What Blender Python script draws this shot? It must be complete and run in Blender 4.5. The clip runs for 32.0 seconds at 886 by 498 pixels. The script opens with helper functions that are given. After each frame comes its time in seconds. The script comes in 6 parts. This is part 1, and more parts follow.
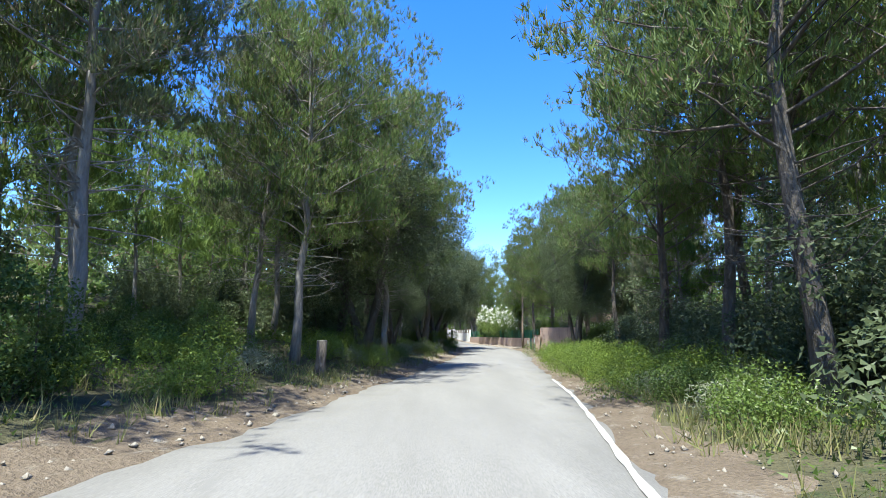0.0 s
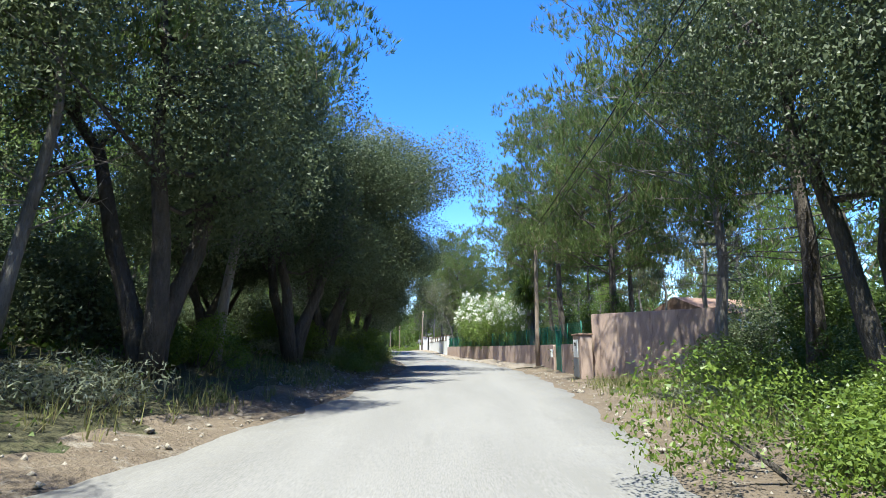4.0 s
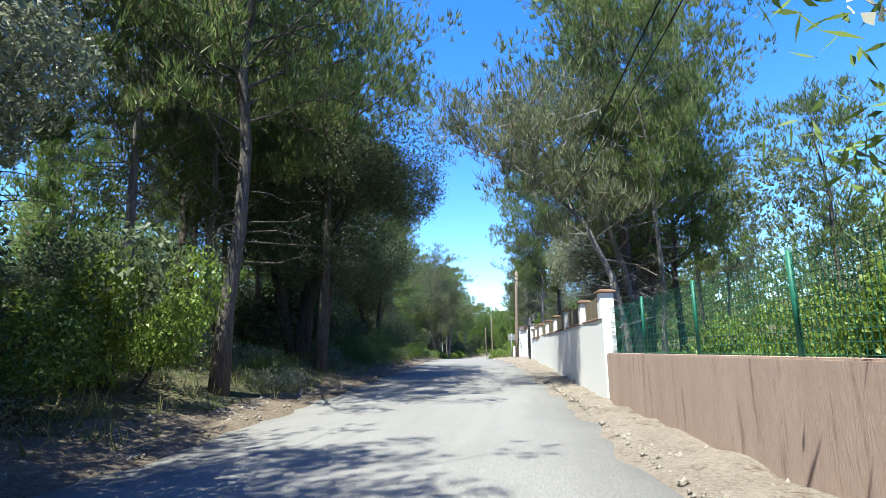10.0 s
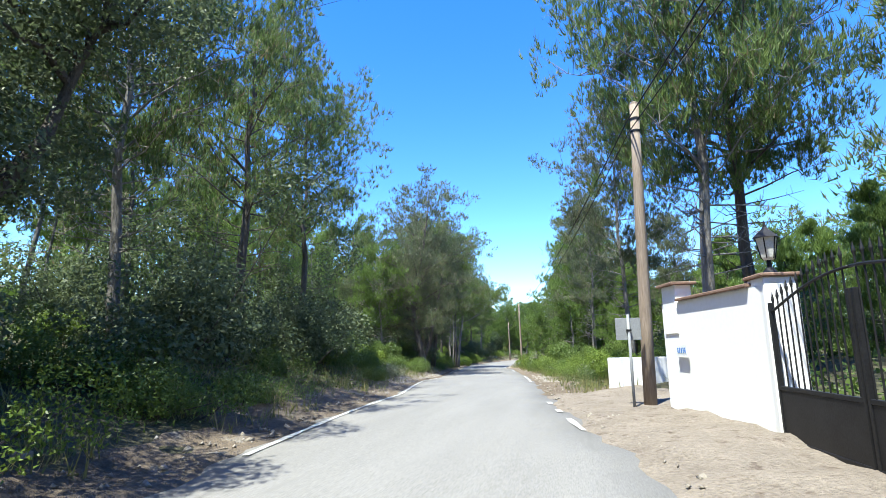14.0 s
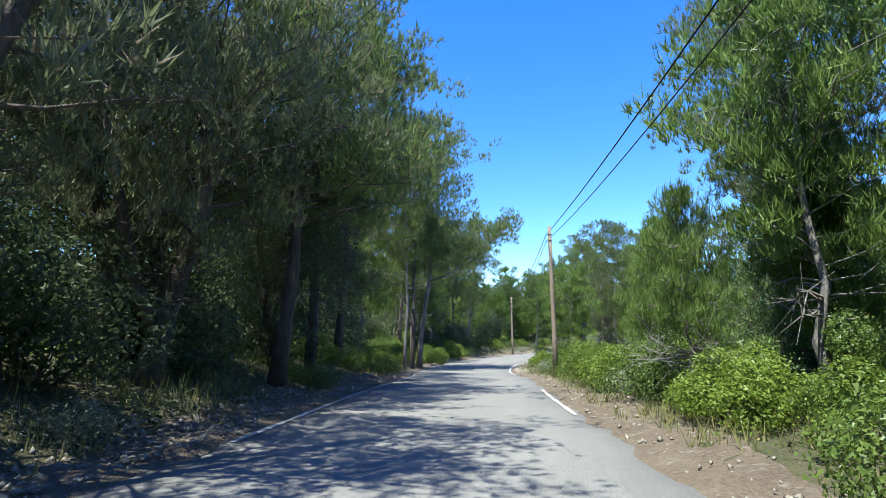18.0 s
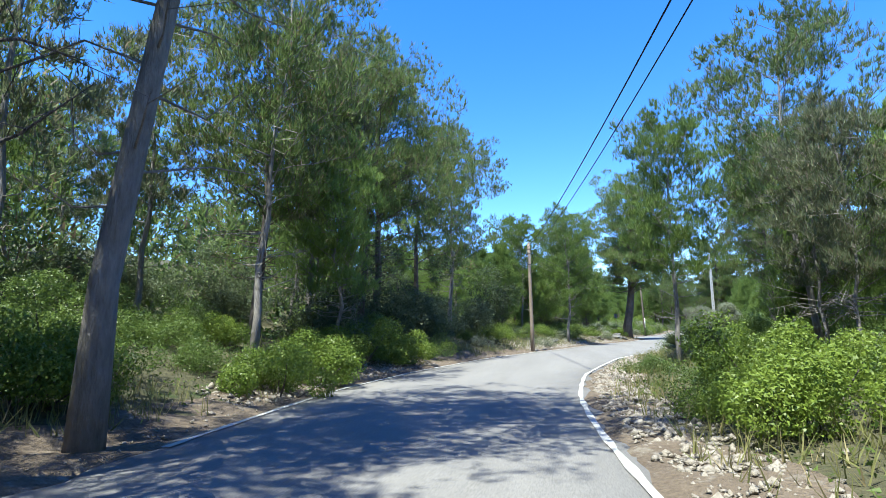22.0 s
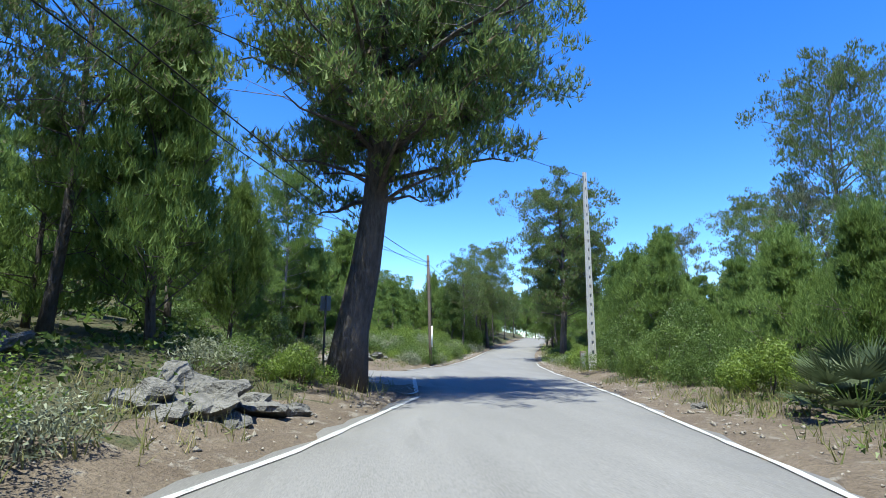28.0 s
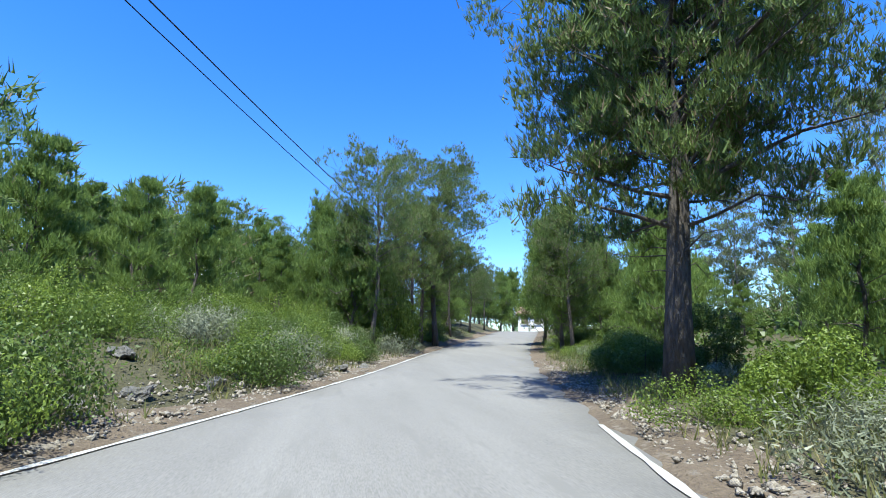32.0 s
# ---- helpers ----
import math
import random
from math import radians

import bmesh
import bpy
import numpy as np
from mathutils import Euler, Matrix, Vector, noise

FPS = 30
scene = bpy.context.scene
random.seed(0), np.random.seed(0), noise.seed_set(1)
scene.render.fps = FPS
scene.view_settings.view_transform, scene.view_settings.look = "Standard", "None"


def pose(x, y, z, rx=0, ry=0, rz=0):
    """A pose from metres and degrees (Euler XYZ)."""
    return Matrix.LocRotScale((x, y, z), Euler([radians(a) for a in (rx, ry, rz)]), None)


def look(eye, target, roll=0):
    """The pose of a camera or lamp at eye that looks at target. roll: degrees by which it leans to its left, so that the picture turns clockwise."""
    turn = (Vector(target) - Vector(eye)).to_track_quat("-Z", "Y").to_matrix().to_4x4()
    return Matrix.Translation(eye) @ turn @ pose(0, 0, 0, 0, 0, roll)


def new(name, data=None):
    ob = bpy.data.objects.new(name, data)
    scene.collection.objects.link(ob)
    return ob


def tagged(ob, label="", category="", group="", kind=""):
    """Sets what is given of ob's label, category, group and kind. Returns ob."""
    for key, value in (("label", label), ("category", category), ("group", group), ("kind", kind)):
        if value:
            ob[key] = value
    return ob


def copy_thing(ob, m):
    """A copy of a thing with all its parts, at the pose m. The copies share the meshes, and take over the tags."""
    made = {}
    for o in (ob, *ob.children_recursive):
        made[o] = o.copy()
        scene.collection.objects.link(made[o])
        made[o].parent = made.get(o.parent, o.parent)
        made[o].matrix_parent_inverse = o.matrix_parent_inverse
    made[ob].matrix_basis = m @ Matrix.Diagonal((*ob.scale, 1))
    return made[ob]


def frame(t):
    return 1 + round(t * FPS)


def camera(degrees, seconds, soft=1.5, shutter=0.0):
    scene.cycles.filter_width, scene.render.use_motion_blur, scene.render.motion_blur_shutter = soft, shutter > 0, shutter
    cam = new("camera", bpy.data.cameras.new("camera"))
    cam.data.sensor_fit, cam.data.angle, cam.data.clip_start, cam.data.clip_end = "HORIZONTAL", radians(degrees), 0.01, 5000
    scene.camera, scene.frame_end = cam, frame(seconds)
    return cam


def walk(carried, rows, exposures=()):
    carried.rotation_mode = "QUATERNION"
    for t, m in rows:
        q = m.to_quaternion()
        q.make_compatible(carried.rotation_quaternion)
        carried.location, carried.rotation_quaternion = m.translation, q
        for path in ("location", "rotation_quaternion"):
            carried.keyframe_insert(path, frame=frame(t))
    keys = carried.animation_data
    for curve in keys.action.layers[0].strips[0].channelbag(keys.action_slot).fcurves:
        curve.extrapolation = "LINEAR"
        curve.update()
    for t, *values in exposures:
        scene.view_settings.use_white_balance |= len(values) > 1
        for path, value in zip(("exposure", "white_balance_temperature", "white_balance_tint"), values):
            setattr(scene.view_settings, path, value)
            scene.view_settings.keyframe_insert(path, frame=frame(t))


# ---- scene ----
# ------------------------------------------------------------ camera
cam = camera(79.1, 32.0, soft=0.85)
PATH = [
    (0.0, (-0.000, 0.000, 1.300), (-0.000, 9.873, 2.891), 0.78),
    (0.5, (0.696, 4.473, 1.200), (0.751, 14.343, 2.806), 0.79),
    (1.0, (1.392, 8.871, 1.108), (1.448, 18.742, 2.709), 1.75),
    (1.5, (1.996, 13.177, 1.036), (2.082, 23.056, 2.589), 1.27),
    (2.0, (2.495, 17.436, 0.982), (2.641, 27.291, 2.670), -0.45),
    (2.5, (2.982, 21.633, 0.948), (3.132, 31.472, 2.727), -0.57),
    (3.0, (3.413, 25.849, 0.932), (3.490, 35.690, 2.712), 0.26),
    (3.5, (3.816, 30.083, 0.927), (3.824, 39.920, 2.722), 0.05),
    (5.5, (5.493, 47.212, 1.009), (5.684, 57.031, 2.896), 0.48),
    (6.0, (5.844, 51.548, 1.051), (5.764, 61.379, 2.877), 0.48),
    (6.5, (6.088, 55.850, 1.090), (5.629, 65.663, 2.959), -0.87),
    (7.0, (6.144, 60.161, 1.133), (5.216, 69.939, 3.010), 0.44),
    (7.5, (6.032, 64.433, 1.176), (4.686, 74.172, 3.007), 1.05),
    (8.0, (5.712, 68.682, 1.211), (3.987, 78.367, 3.003), 1.40),
    (8.5, (5.322, 73.014, 1.241), (3.334, 82.641, 3.076), 0.93),
    (9.0, (4.869, 77.361, 1.252), (2.781, 86.991, 2.961), 0.74),
    (9.5, (4.441, 81.583, 1.232), (2.416, 91.218, 2.978), -0.17),
    (10.0, (3.974, 85.575, 1.225), (2.003, 95.201, 3.085), -0.75),
    (10.5, (3.494, 89.236, 1.258), (1.475, 98.849, 3.128), 0.68),
    (11.0, (3.056, 92.898, 1.308), (1.028, 102.491, 3.276), 0.66),
    (11.5, (2.619, 96.593, 1.380), (0.576, 106.166, 3.424), 0.77),
    (12.0, (2.156, 100.345, 1.470), (0.096, 109.924, 3.471), 1.20),
    (12.5, (1.630, 104.173, 1.568), (-0.437, 113.733, 3.650), 0.79),
    (13.0, (1.036, 108.107, 1.661), (-1.172, 117.655, 3.654), 1.42),
    (13.5, (0.298, 112.122, 1.740), (-2.036, 121.656, 3.650), 2.04),
    (14.0, (-0.473, 116.292, 1.800), (-2.794, 125.843, 3.645), -0.91),
    (14.5, (-1.302, 120.574, 1.839), (-3.401, 130.215, 3.464), -1.00),
    (16.5, (-3.862, 138.307, 1.693), (-6.198, 147.946, 2.966), 0.80),
    (17.0, (-4.493, 142.702, 1.572), (-6.807, 152.323, 3.014), 0.92),
    (17.5, (-5.127, 147.066, 1.461), (-7.411, 156.681, 2.990), 0.51),
    (18.0, (-5.766, 151.373, 1.367), (-8.028, 160.970, 3.036), 0.42),
    (18.5, (-6.420, 155.595, 1.291), (-8.821, 165.163, 2.928), 0.58),
    (19.0, (-7.053, 159.760, 1.221), (-9.542, 169.306, 2.856), 0.43),
    (19.5, (-7.590, 163.863, 1.159), (-10.127, 173.399, 2.778), 0.59),
    (20.0, (-8.135, 167.790, 1.098), (-10.610, 177.352, 2.664), -0.37),
    (20.5, (-8.695, 171.596, 1.024), (-11.075, 181.189, 2.546), -1.14),
    (21.0, (-9.302, 175.205, 0.939), (-11.652, 184.802, 2.485), -1.48),
    (21.5, (-9.886, 178.755, 0.853), (-12.176, 188.367, 2.393), -0.81),
    (22.0, (-10.416, 182.328, 0.772), (-12.606, 191.957, 2.345), -0.21),
    (22.5, (-10.806, 185.943, 0.704), (-12.794, 195.607, 2.337), 0.84),
    (23.0, (-11.012, 189.619, 0.655), (-12.739, 199.322, 2.349), 1.08),
    (23.5, (-10.895, 193.510, 0.642), (-12.126, 203.257, 2.504), -0.73),
    (24.0, (-10.494, 197.520, 0.672), (-11.184, 207.293, 2.674), -1.12),
    (24.5, (-9.964, 201.484, 0.729), (-10.010, 211.279, 2.743), -1.51),
    (25.0, (-9.367, 205.304, 0.794), (-8.784, 215.075, 2.840), -1.65),
    (25.5, (-8.795, 209.026, 0.871), (-7.796, 218.773, 2.871), -0.18),
    (27.5, (-4.496, 226.449, 1.215), (-3.147, 236.171, 3.128), -0.69),
    (28.0, (-3.387, 230.857, 1.256), (-2.046, 240.580, 3.173), 0.48),
    (28.5, (-2.269, 235.283, 1.293), (-0.827, 244.998, 3.177), 0.95),
    (29.0, (-1.109, 239.639, 1.348), (0.451, 249.330, 3.259), 0.58),
    (29.5, (0.078, 243.914, 1.417), (1.669, 253.584, 3.406), -0.04),
    (30.0, (1.253, 248.108, 1.484), (2.860, 257.778, 3.459), -0.72),
    (30.5, (2.437, 252.202, 1.539), (4.067, 261.869, 3.511), -0.17),
    (31.0, (3.563, 256.305, 1.587), (5.267, 265.989, 3.405), 0.14),
    (31.5, (4.690, 260.421, 1.622), (6.504, 270.087, 3.435), -0.27),
    (32.0, (5.790, 264.502, 1.668), (7.655, 274.146, 3.540), 0.83),
]
walk(cam, [(t, look(eye, target, roll)) for t, eye, target, roll in PATH],
     exposures=[(t, e + 0.8, 6330 if t < 14 else 6250 if t < 26 else 6200, 1 if t < 14 else 0 if t < 26 else 0)
                for t, e in ((0.0, 0.88), (2.5, 0.85), (5.5, 0.95), (9.0, 0.92), (11.0, 0.82), (12.0, 0.72), (13.0, 0.92), (16.5, 0.9), (19.0, 0.62), (20.5, 0.68), (23.0, 0.88),
                             (25.0, 0.76), (27.5, 0.52), (29.5, 0.27), (30.5, 0.36), (32.0, 0.52))])

# ------------------------------------------------------------ light
SUN_SLOPE = Vector((-0.147, -0.38, 1.0))
world = bpy.data.worlds.new("sky")
scene.world = world
world.use_nodes = True
wn, wl = world.node_tree.nodes, world.node_tree.links
sky = wn.new("ShaderNodeTexSky")
sky.sky_type = "NISHITA"
sky.sun_disc = False
sky.sun_elevation = radians(67.8)
sky.sun_rotation = radians(201)
sky.air_density, sky.dust_density, sky.ozone_density = 1.0, 0.1, 4.0
wn["Background"].inputs["Strength"].default_value = 0.14
deep = wn.new("ShaderNodeHueSaturation")
deep.inputs["Saturation"].default_value = 1.32
deep.inputs["Hue"].default_value = 0.517
wl.new(sky.outputs[0], deep.inputs["Color"])
wl.new(deep.outputs[0], wn["Background"].inputs["Color"])
sun = new("sun", bpy.data.lights.new("sun", "SUN"))
sun.data.energy, sun.data.angle, sun.data.color = 5.0, radians(0.53), (1.0, 0.95, 0.86)
sun.matrix_world = look(SUN_SLOPE * 60, (0, 0, 0))


# ------------------------------------------------------------ materials
def material(name, rough=0.8, spec=0.3):
    m = bpy.data.materials.new(name)
    m.use_nodes = True
    p = m.node_tree.nodes["Principled BSDF"]
    p.inputs["Roughness"].default_value = rough
    p.inputs["Specular IOR Level"].default_value = spec
    return m, m.node_tree.nodes, m.node_tree.links, p


def mix_node(n, l, fac, a, b):
    x = n.new("ShaderNodeMix")
    x.data_type = "RGBA"
    for sock, val in ((x.inputs[0], fac), (x.inputs[6], a), (x.inputs[7], b)):
        if isinstance(val, bpy.types.NodeSocket):
            l.new(val, sock)
        elif isinstance(val, (int, float)):
            sock.default_value = val
        else:
            sock.default_value = (*val, 1)
    return x.outputs[2]


def noise_node(n, l, scale, detail=6, rough=0.6, coord="Object", stretch=(1, 1, 1)):
    tc, mp, t = n.new("ShaderNodeTexCoord"), n.new("ShaderNodeMapping"), n.new("ShaderNodeTexNoise")
    mp.inputs["Scale"].default_value = stretch
    l.new(tc.outputs[coord], mp.inputs[0])
    l.new(mp.outputs[0], t.inputs["Vector"])
    t.inputs["Scale"].default_value, t.inputs["Detail"].default_value, t.inputs["Roughness"].default_value = scale, detail, rough
    return t.outputs[0]


def ramp_node(n, l, fac, lo, hi):
    r = n.new("ShaderNodeMapRange")
    r.inputs["From Min"].default_value, r.inputs["From Max"].default_value = lo, hi
    l.new(fac, r.inputs["Value"])
    return r.outputs[0]


def bump(n, l, p, height, strength=0.4, dist=0.02):
    b = n.new("ShaderNodeBump")
    b.inputs["Strength"].default_value, b.inputs["Distance"].default_value = strength, dist
    l.new(height, b.inputs["Height"])
    l.new(b.outputs[0], p.inputs["Normal"])


def surface(name, dark, light, big=0.6, fine=25.0, rough=0.85, relief=0.5, dist=0.02, third=None, stretch=(1, 1, 1), coord="Object", spec=0.25, metal=0.0, deep=0.62):
    """Two-scale mottled surface: broad stains and fine grain, with relief."""
    m, n, l, p = material(name, rough, spec)
    p.inputs["Metallic"].default_value = metal
    broad = ramp_node(n, l, noise_node(n, l, big, 5, 0.62, coord, stretch), 0.32, 0.68)
    grain_ = ramp_node(n, l, noise_node(n, l, fine, 4, 0.65, coord, stretch), 0.25, 0.75)
    c = mix_node(n, l, broad, dark, light)
    c2 = mix_node(n, l, grain_, tuple(deep * v for v in dark), tuple(min(1, (1 + (1 - deep) * 0.66) * v) for v in light))
    c = mix_node(n, l, 0.5, c, c2)
    if third:
        spots = ramp_node(n, l, noise_node(n, l, big * 2.7, 7, 0.7, coord, stretch), 0.56, 0.66)
        c = mix_node(n, l, spots, c, third)
    l.new(c, p.inputs["Base Color"])
    bump(n, l, p, grain_, relief, dist)
    return m


def leafy(name, dark, light, through_=0.3, rough=0.55, dead=None, spec=0.2):
    """Foliage: colour differs from leaf to leaf and from plant to plant, light passes through."""
    m, n, l, p = material(name, rough, spec)
    geo, oi = n.new("ShaderNodeNewGeometry"), n.new("ShaderNodeObjectInfo")
    c = mix_node(n, l, geo.outputs["Random Per Island"], dark, light)
    c2 = mix_node(n, l, oi.outputs["Random"], tuple(0.75 * v for v in dark), tuple(1.1 * v for v in light))
    c = mix_node(n, l, 0.4, c, c2)
    if dead:
        c = mix_node(n, l, ramp_node(n, l, geo.outputs["Random Per Island"], 0.86, 0.9), c, dead)
    l.new(c, p.inputs["Base Color"])
    tr, ms = n.new("ShaderNodeBsdfTranslucent"), n.new("ShaderNodeMixShader")
    l.new(c, tr.inputs["Color"])
    ms.inputs[0].default_value = through_
    l.new(p.outputs[0], ms.inputs[1])
    l.new(tr.outputs[0], ms.inputs[2])
    l.new(ms.outputs[0], n["Material Output"].inputs["Surface"])
    return m


ASPHALT = surface("asphalt", (0.130, 0.126, 0.120), (0.190, 0.185, 0.177), 0.9, 70, 0.85, 0.25, 0.006, stretch=(1, 0.14, 1), third=(0.145, 0.141, 0.134))
PAINT = surface("road_paint", (0.272, 0.272, 0.261), (0.409, 0.409, 0.393), 1.6, 60, 0.7, 0.3, 0.004, third=(0.220, 0.215, 0.208))
DIRT = surface("dirt_and_litter", (0.085, 0.064, 0.046), (0.164, 0.131, 0.097), 0.9, 16, 0.95, 0.9, 0.05, third=(0.201, 0.179, 0.149))
SOIL = surface("forest_soil", (0.044, 0.046, 0.022), (0.092, 0.084, 0.048), 0.35, 9, 0.95, 0.9, 0.08, third=(0.040, 0.056, 0.020))
ROCK = surface("limestone", (0.06, 0.058, 0.054), (0.225, 0.217, 0.2), 1.6, 14, 0.9, 0.9, 0.06)
SAND = surface("pale_sandy_gravel", (0.128, 0.105, 0.085), (0.246, 0.212, 0.174), 1.3, 18, 0.95, 1.0, 0.04, third=(0.102, 0.076, 0.058))
GRAVEL = surface("pale_stone", (0.184, 0.160, 0.129), (0.306, 0.279, 0.238), 2.5, 20, 0.9, 0.8, 0.03)
BARK = surface("pine_bark", (0.052, 0.045, 0.039), (0.16, 0.138, 0.12), 2.0, 12, 0.95, 1.0, 0.06, stretch=(1, 1, 0.25))
BARK_PALE = surface("grey_bark", (0.125, 0.114, 0.102), (0.275, 0.257, 0.238), 2.0, 14, 0.95, 0.9, 0.04, stretch=(1, 1, 0.25))
BARK_OAK = surface("oak_bark", (0.042, 0.0378, 0.0336), (0.109, 0.0966, 0.084), 2.0, 14, 0.95, 1.0, 0.05, stretch=(1, 1, 0.4))
NEEDLES = leafy("pine_needles", (0.09, 0.132, 0.038), (0.188, 0.258, 0.08), 0.45, dead=(0.2, 0.155, 0.1))
NEEDLES_YOUNG = leafy("young_pine_needles", (0.1, 0.162, 0.038), (0.205, 0.288, 0.078), 0.45)
NEEDLES_GREY = leafy("sparse_pine_needles", (0.104, 0.128, 0.066), (0.18, 0.205, 0.108), 0.45, dead=(0.22, 0.185, 0.135))
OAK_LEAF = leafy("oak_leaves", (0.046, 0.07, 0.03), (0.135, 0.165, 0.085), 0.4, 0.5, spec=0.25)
OLIVE_LEAF = leafy("olive_leaves", (0.115, 0.137, 0.078), (0.26, 0.28, 0.19), 0.35, 0.42, spec=0.35)
SHRUB_LEAF = leafy("shrub_leaves", (0.045, 0.085, 0.018), (0.135, 0.19, 0.042), 0.4, 0.42, spec=0.3)
SHRUB_BRIGHT = leafy("bright_shrub_leaves", (0.07, 0.125, 0.02), (0.2, 0.265, 0.045), 0.42, 0.42, spec=0.25)
GRASS_LEAF = leafy("grass_blades", (0.086, 0.112, 0.0344), (0.241, 0.232, 0.0946), 0.3, 0.6, dead=(0.31, 0.258, 0.138))
FAN_LEAF = leafy("fan_palm_leaves", (0.043, 0.0645, 0.0301), (0.112, 0.142, 0.0688), 0.2, 0.5)
OLEANDER_LEAF = leafy("oleander_leaves", (0.085, 0.14, 0.03), (0.22, 0.3, 0.08), 0.45, 0.4)
PETAL = leafy("white_petals", (0.75, 0.74, 0.66), (0.86, 0.86, 0.80), 0.3, 0.6)
WALL_BROWN = surface("terracotta_render", (0.31, 0.222, 0.182), (0.42, 0.324, 0.272), 0.9, 30, 0.95, 0.4, 0.008, third=(0.225, 0.162, 0.134), deep=0.8, stretch=(2.2, 2.2, 0.22))
WALL_WHITE = surface("whitewash", (0.688, 0.688, 0.679), (0.740, 0.740, 0.731), 0.5, 14, 0.9, 0.15, 0.004, deep=0.95)
TILE = surface("clay_tile", (0.143, 0.0882, 0.063), (0.244, 0.16, 0.122), 2, 25, 0.9, 0.6, 0.01)
WOOD_GREY = surface("weathered_wood", (0.107, 0.089, 0.061), (0.207, 0.178, 0.128), 1.2, 10, 0.9, 0.6, 0.01, stretch=(4, 4, 0.5))
POLE_WOOD = surface("weathered_pole", (0.150, 0.112, 0.085), (0.286, 0.235, 0.187), 1.3, 12, 0.9, 0.6, 0.01, stretch=(3, 3, 0.3))
POLE_DARK = surface("dark_weathered_pole", (0.06, 0.047, 0.038), (0.16, 0.128, 0.104), 1.3, 12, 0.9, 0.6, 0.01, stretch=(3, 3, 0.3))
CONCRETE = surface("concrete", (0.313, 0.306, 0.292), (0.435, 0.428, 0.408), 1.2, 30, 0.9, 0.5, 0.008)
IRON = surface("black_iron", (0.015, 0.015, 0.017), (0.035, 0.035, 0.038), 3, 40, 0.5, 0.2, 0.003, metal=0.6)
GREEN_METAL = surface("green_enamel", (0.012, 0.085, 0.06), (0.02, 0.13, 0.09), 3, 40, 0.5, 0.2, 0.002)
CABLE = surface("black_cable", (0.012, 0.012, 0.013), (0.02, 0.02, 0.02), 3, 40, 0.6, 0.1, 0.001)
PLATE = surface("grey_plate", (0.16, 0.17, 0.18), (0.24, 0.25, 0.26), 2, 40, 0.5, 0.2, 0.002)
PALE_BOX = surface("pale_enamel", (0.62, 0.64, 0.62), (0.74, 0.75, 0.73), 2, 40, 0.5, 0.2, 0.002)
BLUE_SIGN = surface("blue_enamel", (0.05, 0.16, 0.42), (0.07, 0.2, 0.5), 3, 40, 0.4, 0.1, 0.001)
RED_MARK = surface("red_chalk", (0.288, 0.136, 0.124), (0.368, 0.2, 0.184), 6, 60, 0.9, 0.2, 0.002, third=(0.216, 0.2, 0.192))
GLASS_LAMP = surface("lamp_glass", (0.5, 0.5, 0.46), (0.65, 0.65, 0.6), 3, 40, 0.15, 0.05, 0.001)


# ------------------------------------------------------------ mesh helpers
def mesh_of(name, verts, faces, mat, smooth=False):
    me = bpy.data.meshes.new(name)
    verts = np.asarray(verts, dtype=np.float32)
    if isinstance(faces, np.ndarray):
        k = faces.shape[1]
        me.vertices.add(len(verts))
        me.vertices.foreach_set("co", verts.ravel())
        me.loops.add(faces.size)
        me.loops.foreach_set("vertex_index", faces.astype(np.int32).ravel())
        me.polygons.add(len(faces))
        me.polygons.foreach_set("loop_start", np.arange(0, faces.size, k, dtype=np.int32))
        me.update(calc_edges=True)
    else:
        me.from_pydata([tuple(map(float, v)) for v in verts], [], faces)
    if smooth:
        me.polygons.foreach_set("use_smooth", [True] * len(me.polygons))
    me.materials.append(mat)
    return me


def child(name, me, parent, label="", m=None):
    ob = new(name, me)
    ob.parent = parent
    if m is not None:
        ob.matrix_basis = m
    if label:
        ob["label"] = label
    return ob


def part(name, bm, mat, parent, label="", smooth=False, m=None):
    me = bpy.data.meshes.new(name)
    bm.to_mesh(me)
    bm.free()
    me.materials.append(mat)
    if smooth:
        me.polygons.foreach_set("use_smooth", [True] * len(me.polygons))
    return child(name, me, parent, label, m)


def bm_box(lo, hi, bevel=0.0, bm=None):
    """A box between two corners with softened edges."""
    own = bmesh.new()
    bmesh.ops.create_cube(own, size=1)
    lo, hi = Vector(lo), Vector(hi)
    bmesh.ops.transform(own, matrix=Matrix.Translation((lo + hi) / 2) @ Matrix.Diagonal((*(hi - lo), 1)), verts=own.verts)
    if bevel:
        bmesh.ops.bevel(own, geom=own.edges[:], offset=bevel, segments=1, affect="EDGES")
    if bm is None:
        return own
    tmp = bpy.data.meshes.new("tmp")
    own.to_mesh(tmp)
    own.free()
    bm.from_mesh(tmp)
    bpy.data.meshes.remove(tmp)
    return bm


